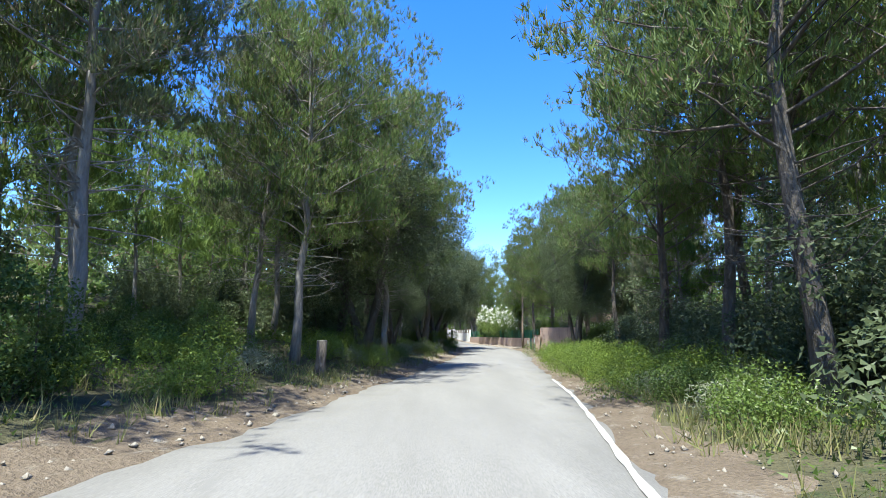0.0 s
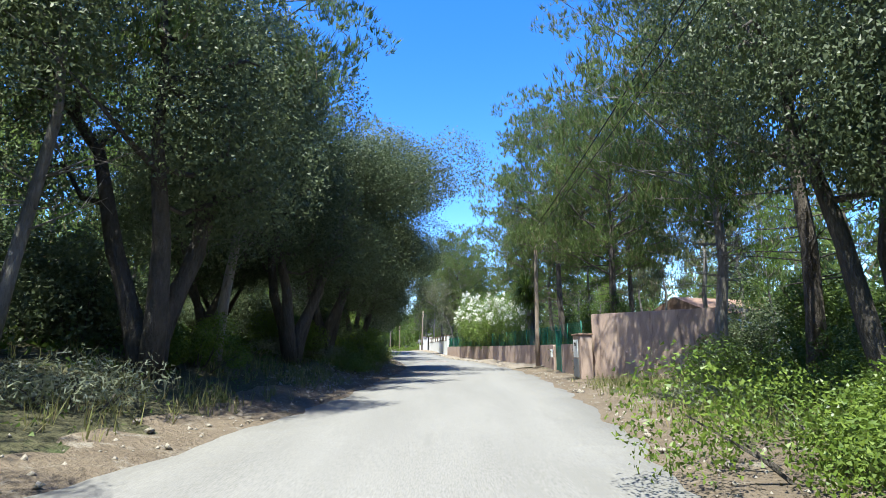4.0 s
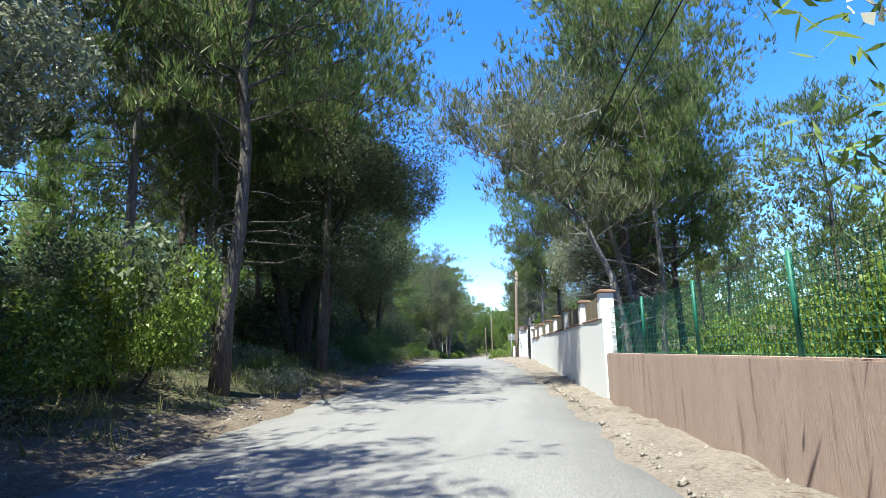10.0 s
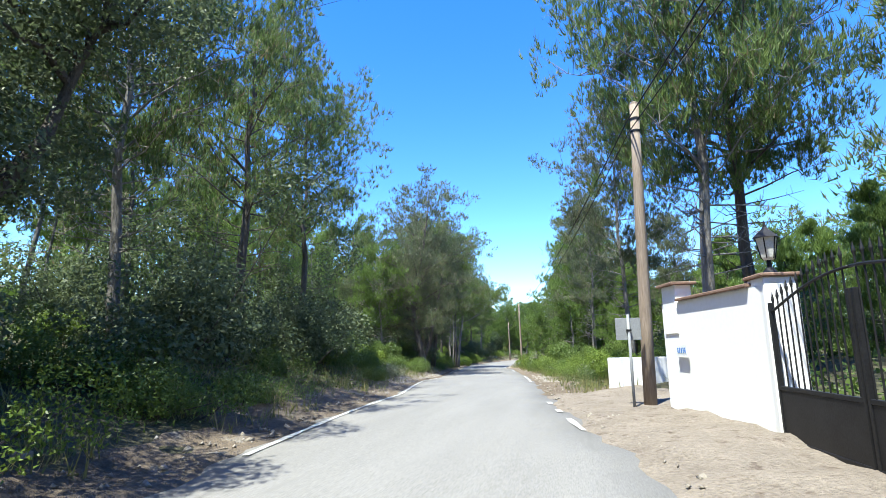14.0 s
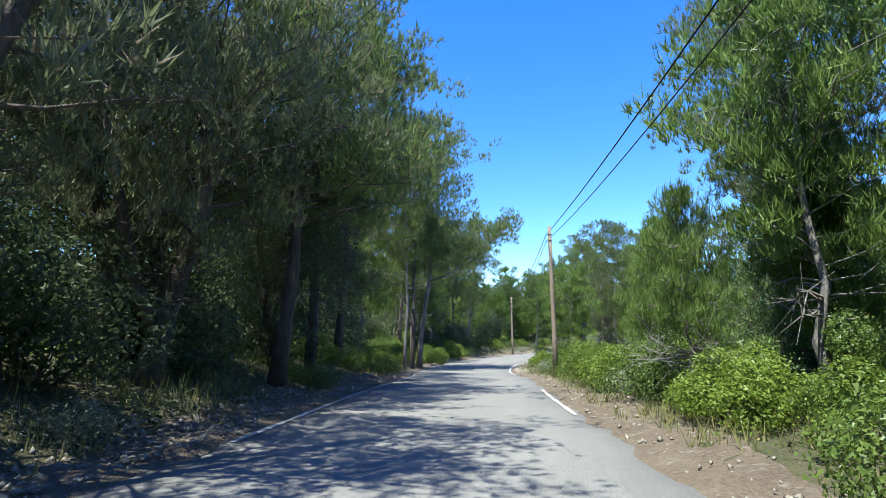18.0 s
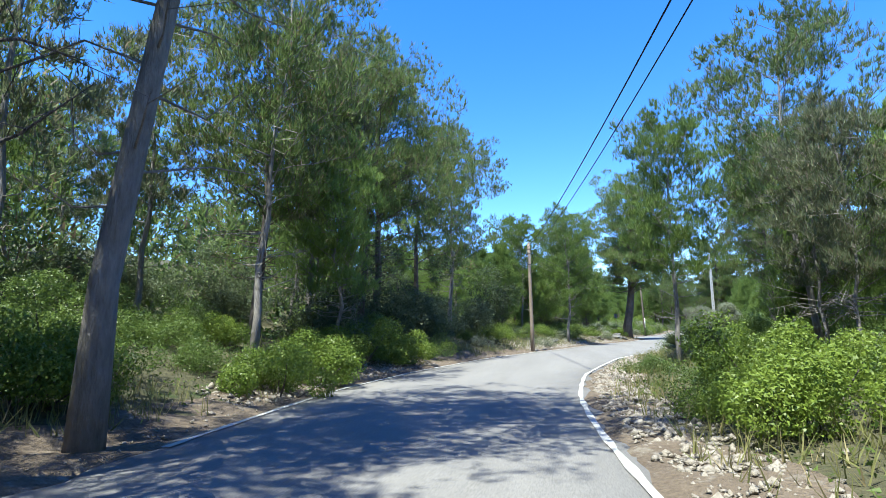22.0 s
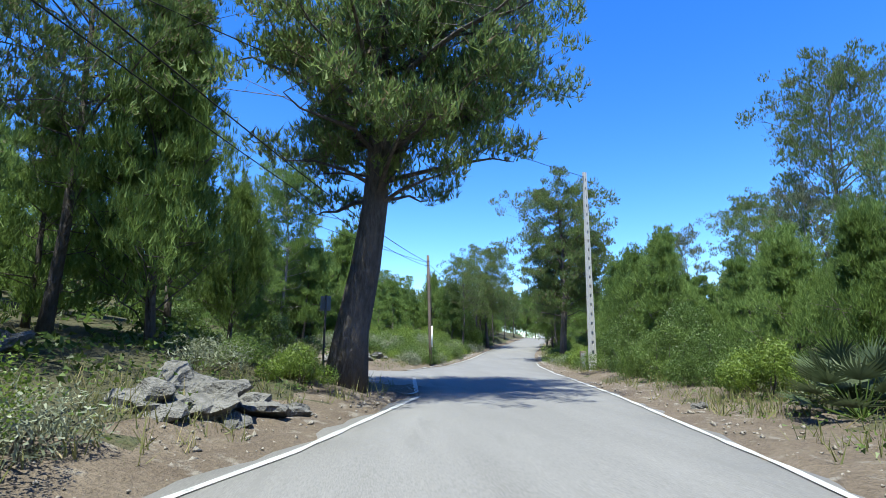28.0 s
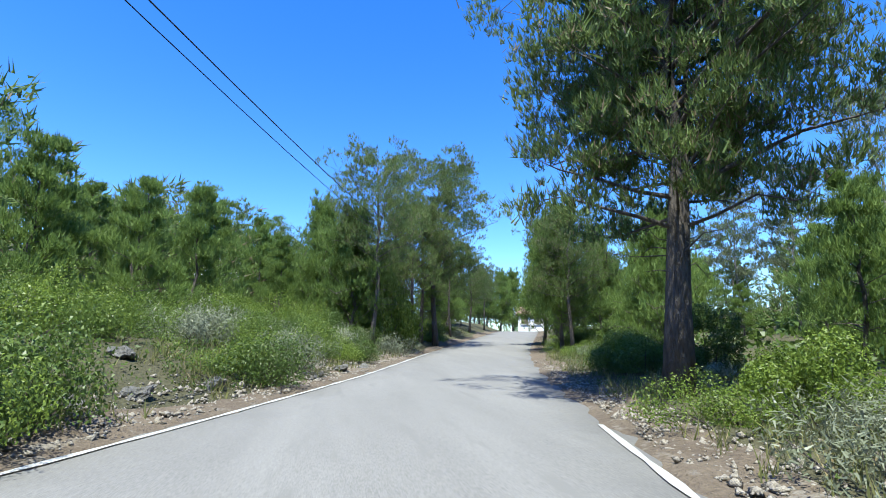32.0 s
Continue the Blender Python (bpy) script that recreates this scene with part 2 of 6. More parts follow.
def tube(points, radii, sides=8, cap=True):
    """Vertices and quads of a tapered tube along points."""
    pts = [Vector(p) for p in points]
    verts, faces = [], []
    for i, p in enumerate(pts):
        d = (pts[min(i + 1, len(pts) - 1)] - pts[max(i - 1, 0)]).normalized()
        a = d.orthogonal().normalized() if abs(d.z) < 0.95 else (Vector((1, 0, 0)) - d * d.x).normalized()
        b = d.cross(a)
        for k in range(sides):
            w = 2 * math.pi * k / sides
            verts.append(p + (a * math.cos(w) + b * math.sin(w)) * radii[i])
    for i in range(len(pts) - 1):
        for k in range(sides):
            k2 = (k + 1) % sides
            faces.append((i * sides + k, i * sides + k2, (i + 1) * sides + k2, (i + 1) * sides + k))
    if cap:
        faces.append(tuple(range(sides - 1, -1, -1)))
        faces.append(tuple((len(pts) - 1) * sides + k for k in range(sides)))
    return verts, faces


def join(items):
    verts, faces = [], []
    for v, f in items:
        o = len(verts)
        verts += v
        faces += [tuple(i + o for i in q) for q in f]
    return verts, faces


# ------------------------------------------------------------ plan: the road's line, level and edges
LINE = [(-3.88, -24.7, 0.0), (-1.94, -12.35, 0.0), (0.0, 0.0, 0.0), (1.88, 12.36, -0.25), (3.3, 24.78, -0.36), (4.51, 37.22, -0.34),
        (5.69, 49.66, -0.27), (6.09, 62.15, -0.15), (5.16, 74.61, -0.05), (3.78, 87.03, -0.06), (2.27, 99.44, 0.15), (0.36, 111.79, 0.43),
        (-1.81, 124.1, 0.51), (-3.6, 136.47, 0.41), (-5.39, 148.84, 0.12), (-7.24, 161.2, -0.1), (-9.03, 173.57, -0.32),
        (-10.81, 185.94, -0.6), (-10.38, 198.41, -0.62), (-8.37, 210.74, -0.4), (-5.38, 222.87, -0.16), (-2.34, 235.0, -0.01),
        (0.96, 247.06, 0.17), (4.33, 259.09, 0.31), (7.6, 271.16, 0.51), (10.9, 283.2, 0.9), (14.8, 295.1, 1.55), (19.3, 306.8, 2.35),
        (24.0, 318.4, 3.2), (28.7, 330.0, 4.05), (33.4, 341.6, 4.9)]
EDGES = [(-25, -4.2, 1.4), (6, -4.1, 1.2), (16, -4.6, 1.5), (36, -4.0, 1.5), (42, -3.9, 1.9), (50, -3.8, 2.1), (57, -3.9, 2.1), (66, -3.6, 1.9),
         (78, -4.0, 1.7), (89, -4.1, 1.5), (105, -3.7, 1.6), (117, -3.2, 1.85), (129, -3.1, 1.6), (134, -2.9, 1.55), (145, -3.7, 1.9),
         (151, -3.3, 2.0), (168, -3.9, 1.85), (180, -3.8, 1.9), (190, -4.6, 1.2), (197, -5.7, 0.6), (203, -6.0, 0.3), (212, -5.7, 0.6),
         (220, -4.6, 1.9), (233, -3.8, 3.0), (240, -2.9, 3.25), (249, -2.6, 3.0), (258, -4.4, 2.5), (262, -6.0, 2.2), (265.5, -5.75, 2.1), (268.5, -5.2, 2.0), (272, -4.65, 1.9), (286, -4.0, 2.1), (345, -3.5, 2.0)]


def smooth_line(rows, step=14):
    p = np.array(rows)
    p = np.vstack([2 * p[0] - p[1], p, 2 * p[-1] - p[-2]])
    out = []
    for i in range(1, len(p) - 2):
        for u in np.arange(step) / step:
            a, b, c, d = p[i - 1:i + 3]
            out.append(0.5 * (2 * b + (c - a) * u + (2 * a - 5 * b + 4 * c - d) * u * u + (3 * b - a - 3 * c + d) * u ** 3))
    return np.array(out + [p[-2]])


ROAD = smooth_line(LINE)
ROAD_S = np.concatenate([[0], np.cumsum(np.hypot(*np.diff(ROAD[:, :2], axis=0).T))])
ROAD_S -= ROAD_S[28]
ROAD_T = np.gradient(ROAD[:, :2], axis=0)
ROAD_T /= np.linalg.norm(ROAD_T, axis=1)[:, None]
EDGE_T = np.array(EDGES)


def edge_left(s):
    return np.interp(s, EDGE_T[:, 0], EDGE_T[:, 1])


def edge_right(s):
    return np.interp(s, EDGE_T[:, 0], EDGE_T[:, 2])


def to_road(xy):
    """Distance along the road's line and to its right, and the road's level there."""
    xy = np.atleast_2d(np.asarray(xy, float))
    s, d, z = np.zeros(len(xy)), np.zeros(len(xy)), np.zeros(len(xy))
    for k in range(0, len(xy), 4000):
        q = xy[k:k + 4000]
        i = np.argmin((q[:, None, 0] - ROAD[None, :, 0]) ** 2 + (q[:, None, 1] - ROAD[None, :, 1]) ** 2, axis=1)
        v = q - ROAD[i, :2]
        t = ROAD_T[i]
        s[k:k + 4000] = ROAD_S[i] + (v * t).sum(1)
        d[k:k + 4000] = v[:, 0] * t[:, 1] - v[:, 1] * t[:, 0]
        z[k:k + 4000] = np.interp(s[k:k + 4000], ROAD_S, ROAD[:, 2])
    return s, d, z


def on_road(s, d):
    x, y = np.interp(s, ROAD_S, ROAD[:, 0]), np.interp(s, ROAD_S, ROAD[:, 1])
    tx, ty = np.interp(s, ROAD_S, ROAD_T[:, 0]), np.interp(s, ROAD_S, ROAD_T[:, 1])
    return np.stack([x + ty * d, y - tx * d], -1)


def wobble(x, y):
    return (np.sin(x * 0.9 + 1.3 * np.sin(y * 0.37)) + np.sin(y * 0.7 + 1.7 * np.sin(x * 0.53 + 1))) * 0.5


SIDE_A, SIDE_B, SIDE_W = np.array([-0.3, 254.3]), np.array([-36.0, 280.2]), 3.1


def side_road_gap(x, y):
    """Distance from the side road's middle line, less the widening at its mouth."""
    v = SIDE_B - SIDE_A
    n = math.hypot(*v)
    t = np.clip(((x - SIDE_A[0]) * v[0] + (y - SIDE_A[1]) * v[1]) / (v @ v), 0, 1)
    w = (x - SIDE_A[0]) * -v[1] / n + (y - SIDE_A[1]) * v[0] / n
    return np.hypot(x - SIDE_A[0] - t * v[0], y - SIDE_A[1] - t * v[1]) - side_flare(t * n, w)


def side_flare(u, w):
    """How much wider the side road is towards its mouth."""
    return np.where(w > 0, 1.9, 4.4) * np.exp(-np.maximum(u - 1.0, 0) / 3.0)


BANK = np.array([(0, 0), (0.8, 0.06), (2.0, 0.42), (4.5, 1.15), (9, 1.7), (20, 3.9), (40, 8.0), (120, 20), (400, 24), (2500, 30)], float)
VERGE = np.array([(0, 0), (1.0, 0.04), (2.5, 0.22), (6, 0.5), (12, 0.9), (40, 4.5), (120, 14), (400, 22), (2500, 30)], float)


def height(xy, sink=True):
    """The ground's height at plan points."""
    xy = np.atleast_2d(np.asarray(xy, float))
    s, d, z = to_road(xy)
    l, r = edge_left(s) - d, d - edge_right(s)
    wall = np.clip((s - 52) / 4, 0, 1) * np.clip((134 - s) / 4, 0, 1)
    bank = np.interp(l, BANK[:, 0], BANK[:, 1]) * (1 - 0.35 * np.clip((20 - s) / 10, 0, 1))
    side = side_road_gap(xy[:, 0], xy[:, 1])
    bank *= np.clip((side - SIDE_W) / 4, 0.0, 1)
    out = np.where(l > 0, bank, np.where(r > 0, np.interp(r, VERGE[:, 0], VERGE[:, 1]) * (1 - 0.7 * wall), 0))
    off = np.maximum(l, r)
    out = out + wobble(xy[:, 0], xy[:, 1]) * 0.12 * np.clip((off - 0.6) / 2, 0, 1) * np.clip((side - SIDE_W) / 3, 0, 1)
    if sink:
        out = out - 0.15 * np.clip(-(off - 0.9) / 0.5, 0, 1) - 0.10 * np.clip((SIDE_W + 0.2 - side) / 0.4, 0, 1) * (off > 0)
    return z + out


def ground_at(x, y):
    return float(height([(x, y)])[0])


def spot(s, d):
    """World place on the ground at s along the road and d to its right."""
    p = on_road(s, d)
    return Vector((float(p[0]), float(p[1]), ground_at(p[0], p[1])))


# ground sheet, fine along the way and reaching the horizon
def axis(lo, hi, step, far):
    a = list(np.arange(lo, hi + 0.01, step))
    g = step
    while a[-1] < far:
        g *= 1.35
        a.append(a[-1] + g)
        a.insert(0, a[0] - g)
    return np.array(a)


gx, gy = axis(-45, 62, 1.0, 2600), axis(-30, 355, 1.0, 2900)
GX, GY = np.meshgrid(gx, gy)
gz = height(np.stack([GX.ravel(), GY.ravel()], 1))
nx, ny = len(gx), len(gy)
idx = np.arange(nx * ny).reshape(ny, nx)
quads = np.stack([idx[:-1, :-1].ravel(), idx[:-1, 1:].ravel(), idx[1:, 1:].ravel(), idx[1:, :-1].ravel()], 1)
ground = new("ground", mesh_of("ground", np.stack([GX.ravel(), GY.ravel(), gz], 1), quads, SOIL, True))
tagged(ground, "forest floor of brown soil, dry litter and low green growth", "ground", kind="structure")


def strip(name, s0, s1, step, offsets, lift, mat, parent=None):
    """A ribbon along the road; offsets gives the places across it and lift their heights above the road's level."""
    ss = np.arange(s0, s1 + 0.01, step)
    rows, k = [], 0
    for s in ss:
        off = offsets(s)
        k = len(off)
        p = on_road(np.full(k, s), np.array(off))
        zz = np.interp(s, ROAD_S, ROAD[:, 2]) + np.array(lift(s, off))
        rows.append(np.column_stack([p, zz]))
    v = np.vstack(rows)
    ii = np.arange(len(ss) * k).reshape(len(ss), k)
    q = np.stack([ii[:-1, :-1].ravel(), ii[:-1, 1:].ravel(), ii[1:, 1:].ravel(), ii[1:, :-1].ravel()], 1)
    me = mesh_of(name, v, q, mat, True)
    return child(name, me, parent) if parent else new(name, me)


def ragged(s, seed):
    return 0.10 * math.sin(s * 1.7 + seed) + 0.07 * math.sin(s * 4.3 + 2 * seed) + 0.05 * math.sin(s * 9.1 + seed)


def road_across(s):
    """Places across the asphalt between its ragged edges."""
    a, b = edge_left(s) + ragged(s, 1), edge_right(s) + ragged(s, 4)
    return [a - 0.05, a] + [a + (b - a) * k / 5 for k in (1, 2, 3, 4)] + [b, b + 0.05]


road = strip("road", -25, 344, 0.5, road_across, lambda s, o: [-0.16, 0.0, 0.02, 0.03, 0.03, 0.02, 0.0, -0.16], ASPHALT)
tagged(road, "pale grey sun-bleached asphalt of a narrow country road", "road", kind="structure")


def verge(name, side, s0, s1, mat, label):
    def off2(s):
        w = 1.75 + 0.35 * math.sin(s * 0.31 + side) + 0.2 * math.sin(s * 1.1)
        if side > 0:
            w += 3.0 * float(np.interp(s, (50, 56, 131, 136), (0, 1, 1, 0))) + 1.7 * float(np.interp(s, (238, 245, 264, 270), (0, 1, 1, 0)))
            return [edge_right(s) + a for a in (-0.12, 0.12 * w, 0.3 * w, 0.5 * w, 0.75 * w, w)]
        w += float(np.interp(s, (222, 230, 249, 255, 262, 268), (0, 0.8, 0.8, 0, 0, -0.5)))
        return [edge_left(s) - a for a in (w, 0.75 * w, 0.5 * w, 0.3 * w, 0.12 * w, -0.12)]
    def lift(s, o):
        p = on_road(np.full(len(o), s), np.array(o))
        base = height(p, sink=False) - np.interp(s, ROAD_S, ROAD[:, 2])
        rough = 0.035 * np.sin(p[:, 0] * 5.1 + 2 * np.sin(p[:, 1] * 3.7)) + 0.02 * np.sin(p[:, 1] * 8.3)
        out = base + (0.07 if mat is SAND else 0.02) + rough
        far = 0 if side < 0 else -1
        near = -1 if side < 0 else 0
        out[far] -= 0.16
        out[near] = -0.05
        out = np.where(side_road_gap(p[:, 0], p[:, 1]) < SIDE_W - 0.1, -0.05, out)
        return list(out)
    ob = strip(name, s0, s1, 0.5, off2, lift, mat)
    return tagged(ob, label, "verge", kind="structure")


EARTH = "bare brown earth verge with stones and dry pine litter"
verge("verge_left", -1, -25, 344, DIRT, EARTH)
verge("verge_right_1", 1, -25, 64, DIRT, EARTH)
verge("verge_right_2", 1, 64, 133, SAND, "pale sandy gravel verge at the foot of the villa walls")
verge("verge_right_3", 1, 133, 344, DIRT, EARTH)

# the side road that leaves at the big pine
v_dir = (SIDE_B - SIDE_A) / np.linalg.norm(SIDE_B - SIDE_A)
v_nrm = np.array([-v_dir[1], v_dir[0]])
rows = []
for u in np.arange(-4.0, 40.1, 0.5):
    wide_a, wide_b = SIDE_W + float(side_flare(u, -1)) * (u > -1), SIDE_W + float(side_flare(u, 1))
    for w in (-wide_a, -wide_a / 2, 0, wide_b / 2, wide_b):
        q = SIDE_A + v_dir * u + v_nrm * w
        rows.append((*q, float(height([q], sink=False)[0]) + 0.008))
n_u = len(rows) // 5
ii = np.arange(n_u * 5).reshape(n_u, 5)
side_q = np.stack([ii[:-1, :-1].ravel(), ii[:-1, 1:].ravel(), ii[1:, 1:].ravel(), ii[1:, :-1].ravel()], 1)
tagged(new("side_road", mesh_of("side_road", rows, side_q[:, ::-1].copy(), ASPHALT, True)), "pale asphalt side road joining at a pine", "road", kind="structure")


def paint_line(side, s0, s1, inset=0.12, half=0.052):
    def off(s):
        e = (edge_right(s) if side > 0 else edge_left(s)) - side * inset
        j = 0.012 * math.sin(s * 3.3) + 0.008 * math.sin(s * 7.9)
        return [e - half + j, e + half - j]
    ob = strip("edge_line", s0, s1, 0.5, off, lambda s, o: [0.018, 0.018], PAINT)
    return tagged(ob, "worn white edge line painted on asphalt", "road marking", kind="structure")


for side, s0, s1 in ((1, -20, 22), (1, 126.0, 127.6), (1, 128.6, 129.5), (1, 130.4, 131.3), (1, 142, 152), (1, 164, 171), (1, 183, 219), (1, 221, 258), (1, 259, 277),
                     (-1, 124, 150), (-1, 160, 182), (-1, 190, 228), (-1, 271.5, 300)):
    paint_line(side, s0, s1)
paint_line(-1, 228, 247.5, 0.27, 0.06)
paint_line(-1, 248.2, 256.5, -0.12, 0.07)


# white lines round the mouth of the side road
def corner_line(points, half, lift, label):
    line = smooth_line([(*p, 0) for p in points], 6)[:, :2]
    t = np.gradient(line, axis=0)
    t /= np.linalg.norm(t, axis=1)[:, None]
    rows_c = []
    for q, u in zip(line, t):
        for w in (-half, half):
            e = q + np.array([u[1], -u[0]]) * w
            rows_c.append((*e, float(height([e], sink=False)[0]) + lift))
    fs = [(2 * k, 2 * k + 1, 2 * k + 3, 2 * k + 2) for k in range(len(line) - 1)]
    tagged(new("edge_line", mesh_of("edge_line", rows_c, fs, PAINT)), label, "road marking", kind="structure")


corner_line([(2.0, 269.2), (0.6, 266.0), (-0.6, 262.6), (-1.9, 260.9), (-3.6, 261.0), (-4.7, 261.7)], 0.045, 0.03, "worn white line round a junction")
corner_line([(-2.5, 250.0), (-3.6, 251.4), (-5.4, 253.9), (-7.5, 256.6)], 0.055, 0.014, "worn white line at the near corner of a junction")


# bare earth outside that line
mouth = smooth_line([(2.0, 269.2, 0), (0.6, 266.0, 0), (-0.6, 262.6, 0), (-1.9, 260.9, 0), (-3.6, 261.0, 0), (-6.0, 262.6, 0), (-9.0, 264.9, 0), (-14.0, 268.6, 0)], 6)[:, :2]
m_t = np.gradient(mouth, axis=0)
m_t /= np.linalg.norm(m_t, axis=1)[:, None]
rows = []
for q, t in zip(mouth, m_t):
    for w in (0.1, 0.5, 1.1, 1.8, 2.6, 3.4):
        e = q + np.array([-t[1], t[0]]) * -w
        rows.append((*e, float(height([e], sink=False)[0]) + (-0.02 if w < 0.2 else 0.05 + 0.03 * math.sin(e[0] * 4 + e[1] * 3) if w < 3 else -0.15)))
ii = np.arange(len(rows)).reshape(-1, 6)
tagged(new("verge_mouth", mesh_of("verge_mouth", rows, np.stack([ii[:-1, :-1].ravel(), ii[1:, :-1].ravel(), ii[1:, 1:].ravel(), ii[:-1, 1:].ravel()], 1), DIRT, True)),
       "bare brown earth at the corner of the junction", "verge", kind="structure")


# ------------------------------------------------------------ plants
rng = np.random.default_rng(7)


def unit(v):
    return v / (np.linalg.norm(v, axis=-1, keepdims=True) + 1e-9)


def blades(centres, dirs, count, length, width, spread, droop=0.0):
    """Needle tufts: count thin blades at each centre, fanned about its direction."""
    c = np.repeat(centres, count, 0)
    d = unit(np.repeat(dirs, count, 0) + rng.normal(0, spread, (len(c), 3)) + np.array([0, 0, -droop]))
    ln = length * rng.uniform(0.6, 1.25, (len(c), 1))
    side = unit(np.cross(d, rng.normal(0, 1, (len(c), 3)))) * width * rng.uniform(0.7, 1.3, (len(c), 1))
    base = c + rng.normal(0, length * 0.12, (len(c), 3))
    v = np.stack([base - side * 0.5, base + side * 0.5, base + d * ln], 1).reshape(-1, 3)
    return v, np.arange(len(v)).reshape(-1, 3)


def leaflets(centres, normals, length, width, tilt=0.8):
    """Small three-cornered leaves for shrubs, one at each centre."""
    n = len(centres)
    nn = unit(normals + rng.normal(0, tilt, (n, 3)))
    a = unit(np.cross(nn, rng.normal(0, 1, (n, 3))))
    q = np.cross(nn, a)
    ln, wd = length * rng.uniform(0.6, 1.3, (n, 1)), width * rng.uniform(0.7, 1.2, (n, 1))
    v = np.stack([centres - a * ln * 0.4 + q * wd / 2, centres - a * ln * 0.4 - q * wd / 2, centres + a * ln * 0.6], 1).reshape(-1, 3)
    return v, np.arange(len(v)).reshape(-1, 3)


def leaves(centres, normals, length, width, tilt=0.8):
    """Four-cornered leaves, one at each centre."""
    n = len(centres)
    nn = unit(normals + rng.normal(0, tilt, (n, 3)))
    a = unit(np.cross(nn, rng.normal(0, 1, (n, 3))))
    b = np.cross(nn, a)
    ln, wd = length * rng.uniform(0.6, 1.3, (n, 1)), width * rng.uniform(0.7, 1.2, (n, 1))
    v = np.stack([centres - a * ln / 2, centres + b * wd / 2 + nn * wd * 0.12, centres + a * ln / 2, centres - b * wd / 2 + nn * wd * 0.12], 1).reshape(-1, 3)
    return v, np.arange(len(v)).reshape(-1, 4)


def root(name, label, category, group=""):
    e = new(name)
    e.empty_display_size = 0.3
    return tagged(e, label, category, group)


def bent(h, lean, bend, n=9, jit=0.08, kink=None):
    """A trunk's line from the ground up."""
    a = rng.uniform(0, 6.28)
    out = []
    for i in range(n):
        u = i / (n - 1)
        x = lean[0] * u * h + bend * math.sin(u * 3.4) * math.cos(a) + (rng.normal(0, jit) if 0 < i else 0)
        y = lean[1] * u * h + bend * math.sin(u * 3.4) * math.sin(a) + (rng.normal(0, jit) if 0 < i else 0)
        out.append(Vector((x, y, u * h - (0.35 if i == 0 else 0))))
    return out


def along(pts, u):
    f = u * (len(pts) - 1)
    i = min(int(f), len(pts) - 2)
    return pts[i].lerp(pts[i + 1], f - i)


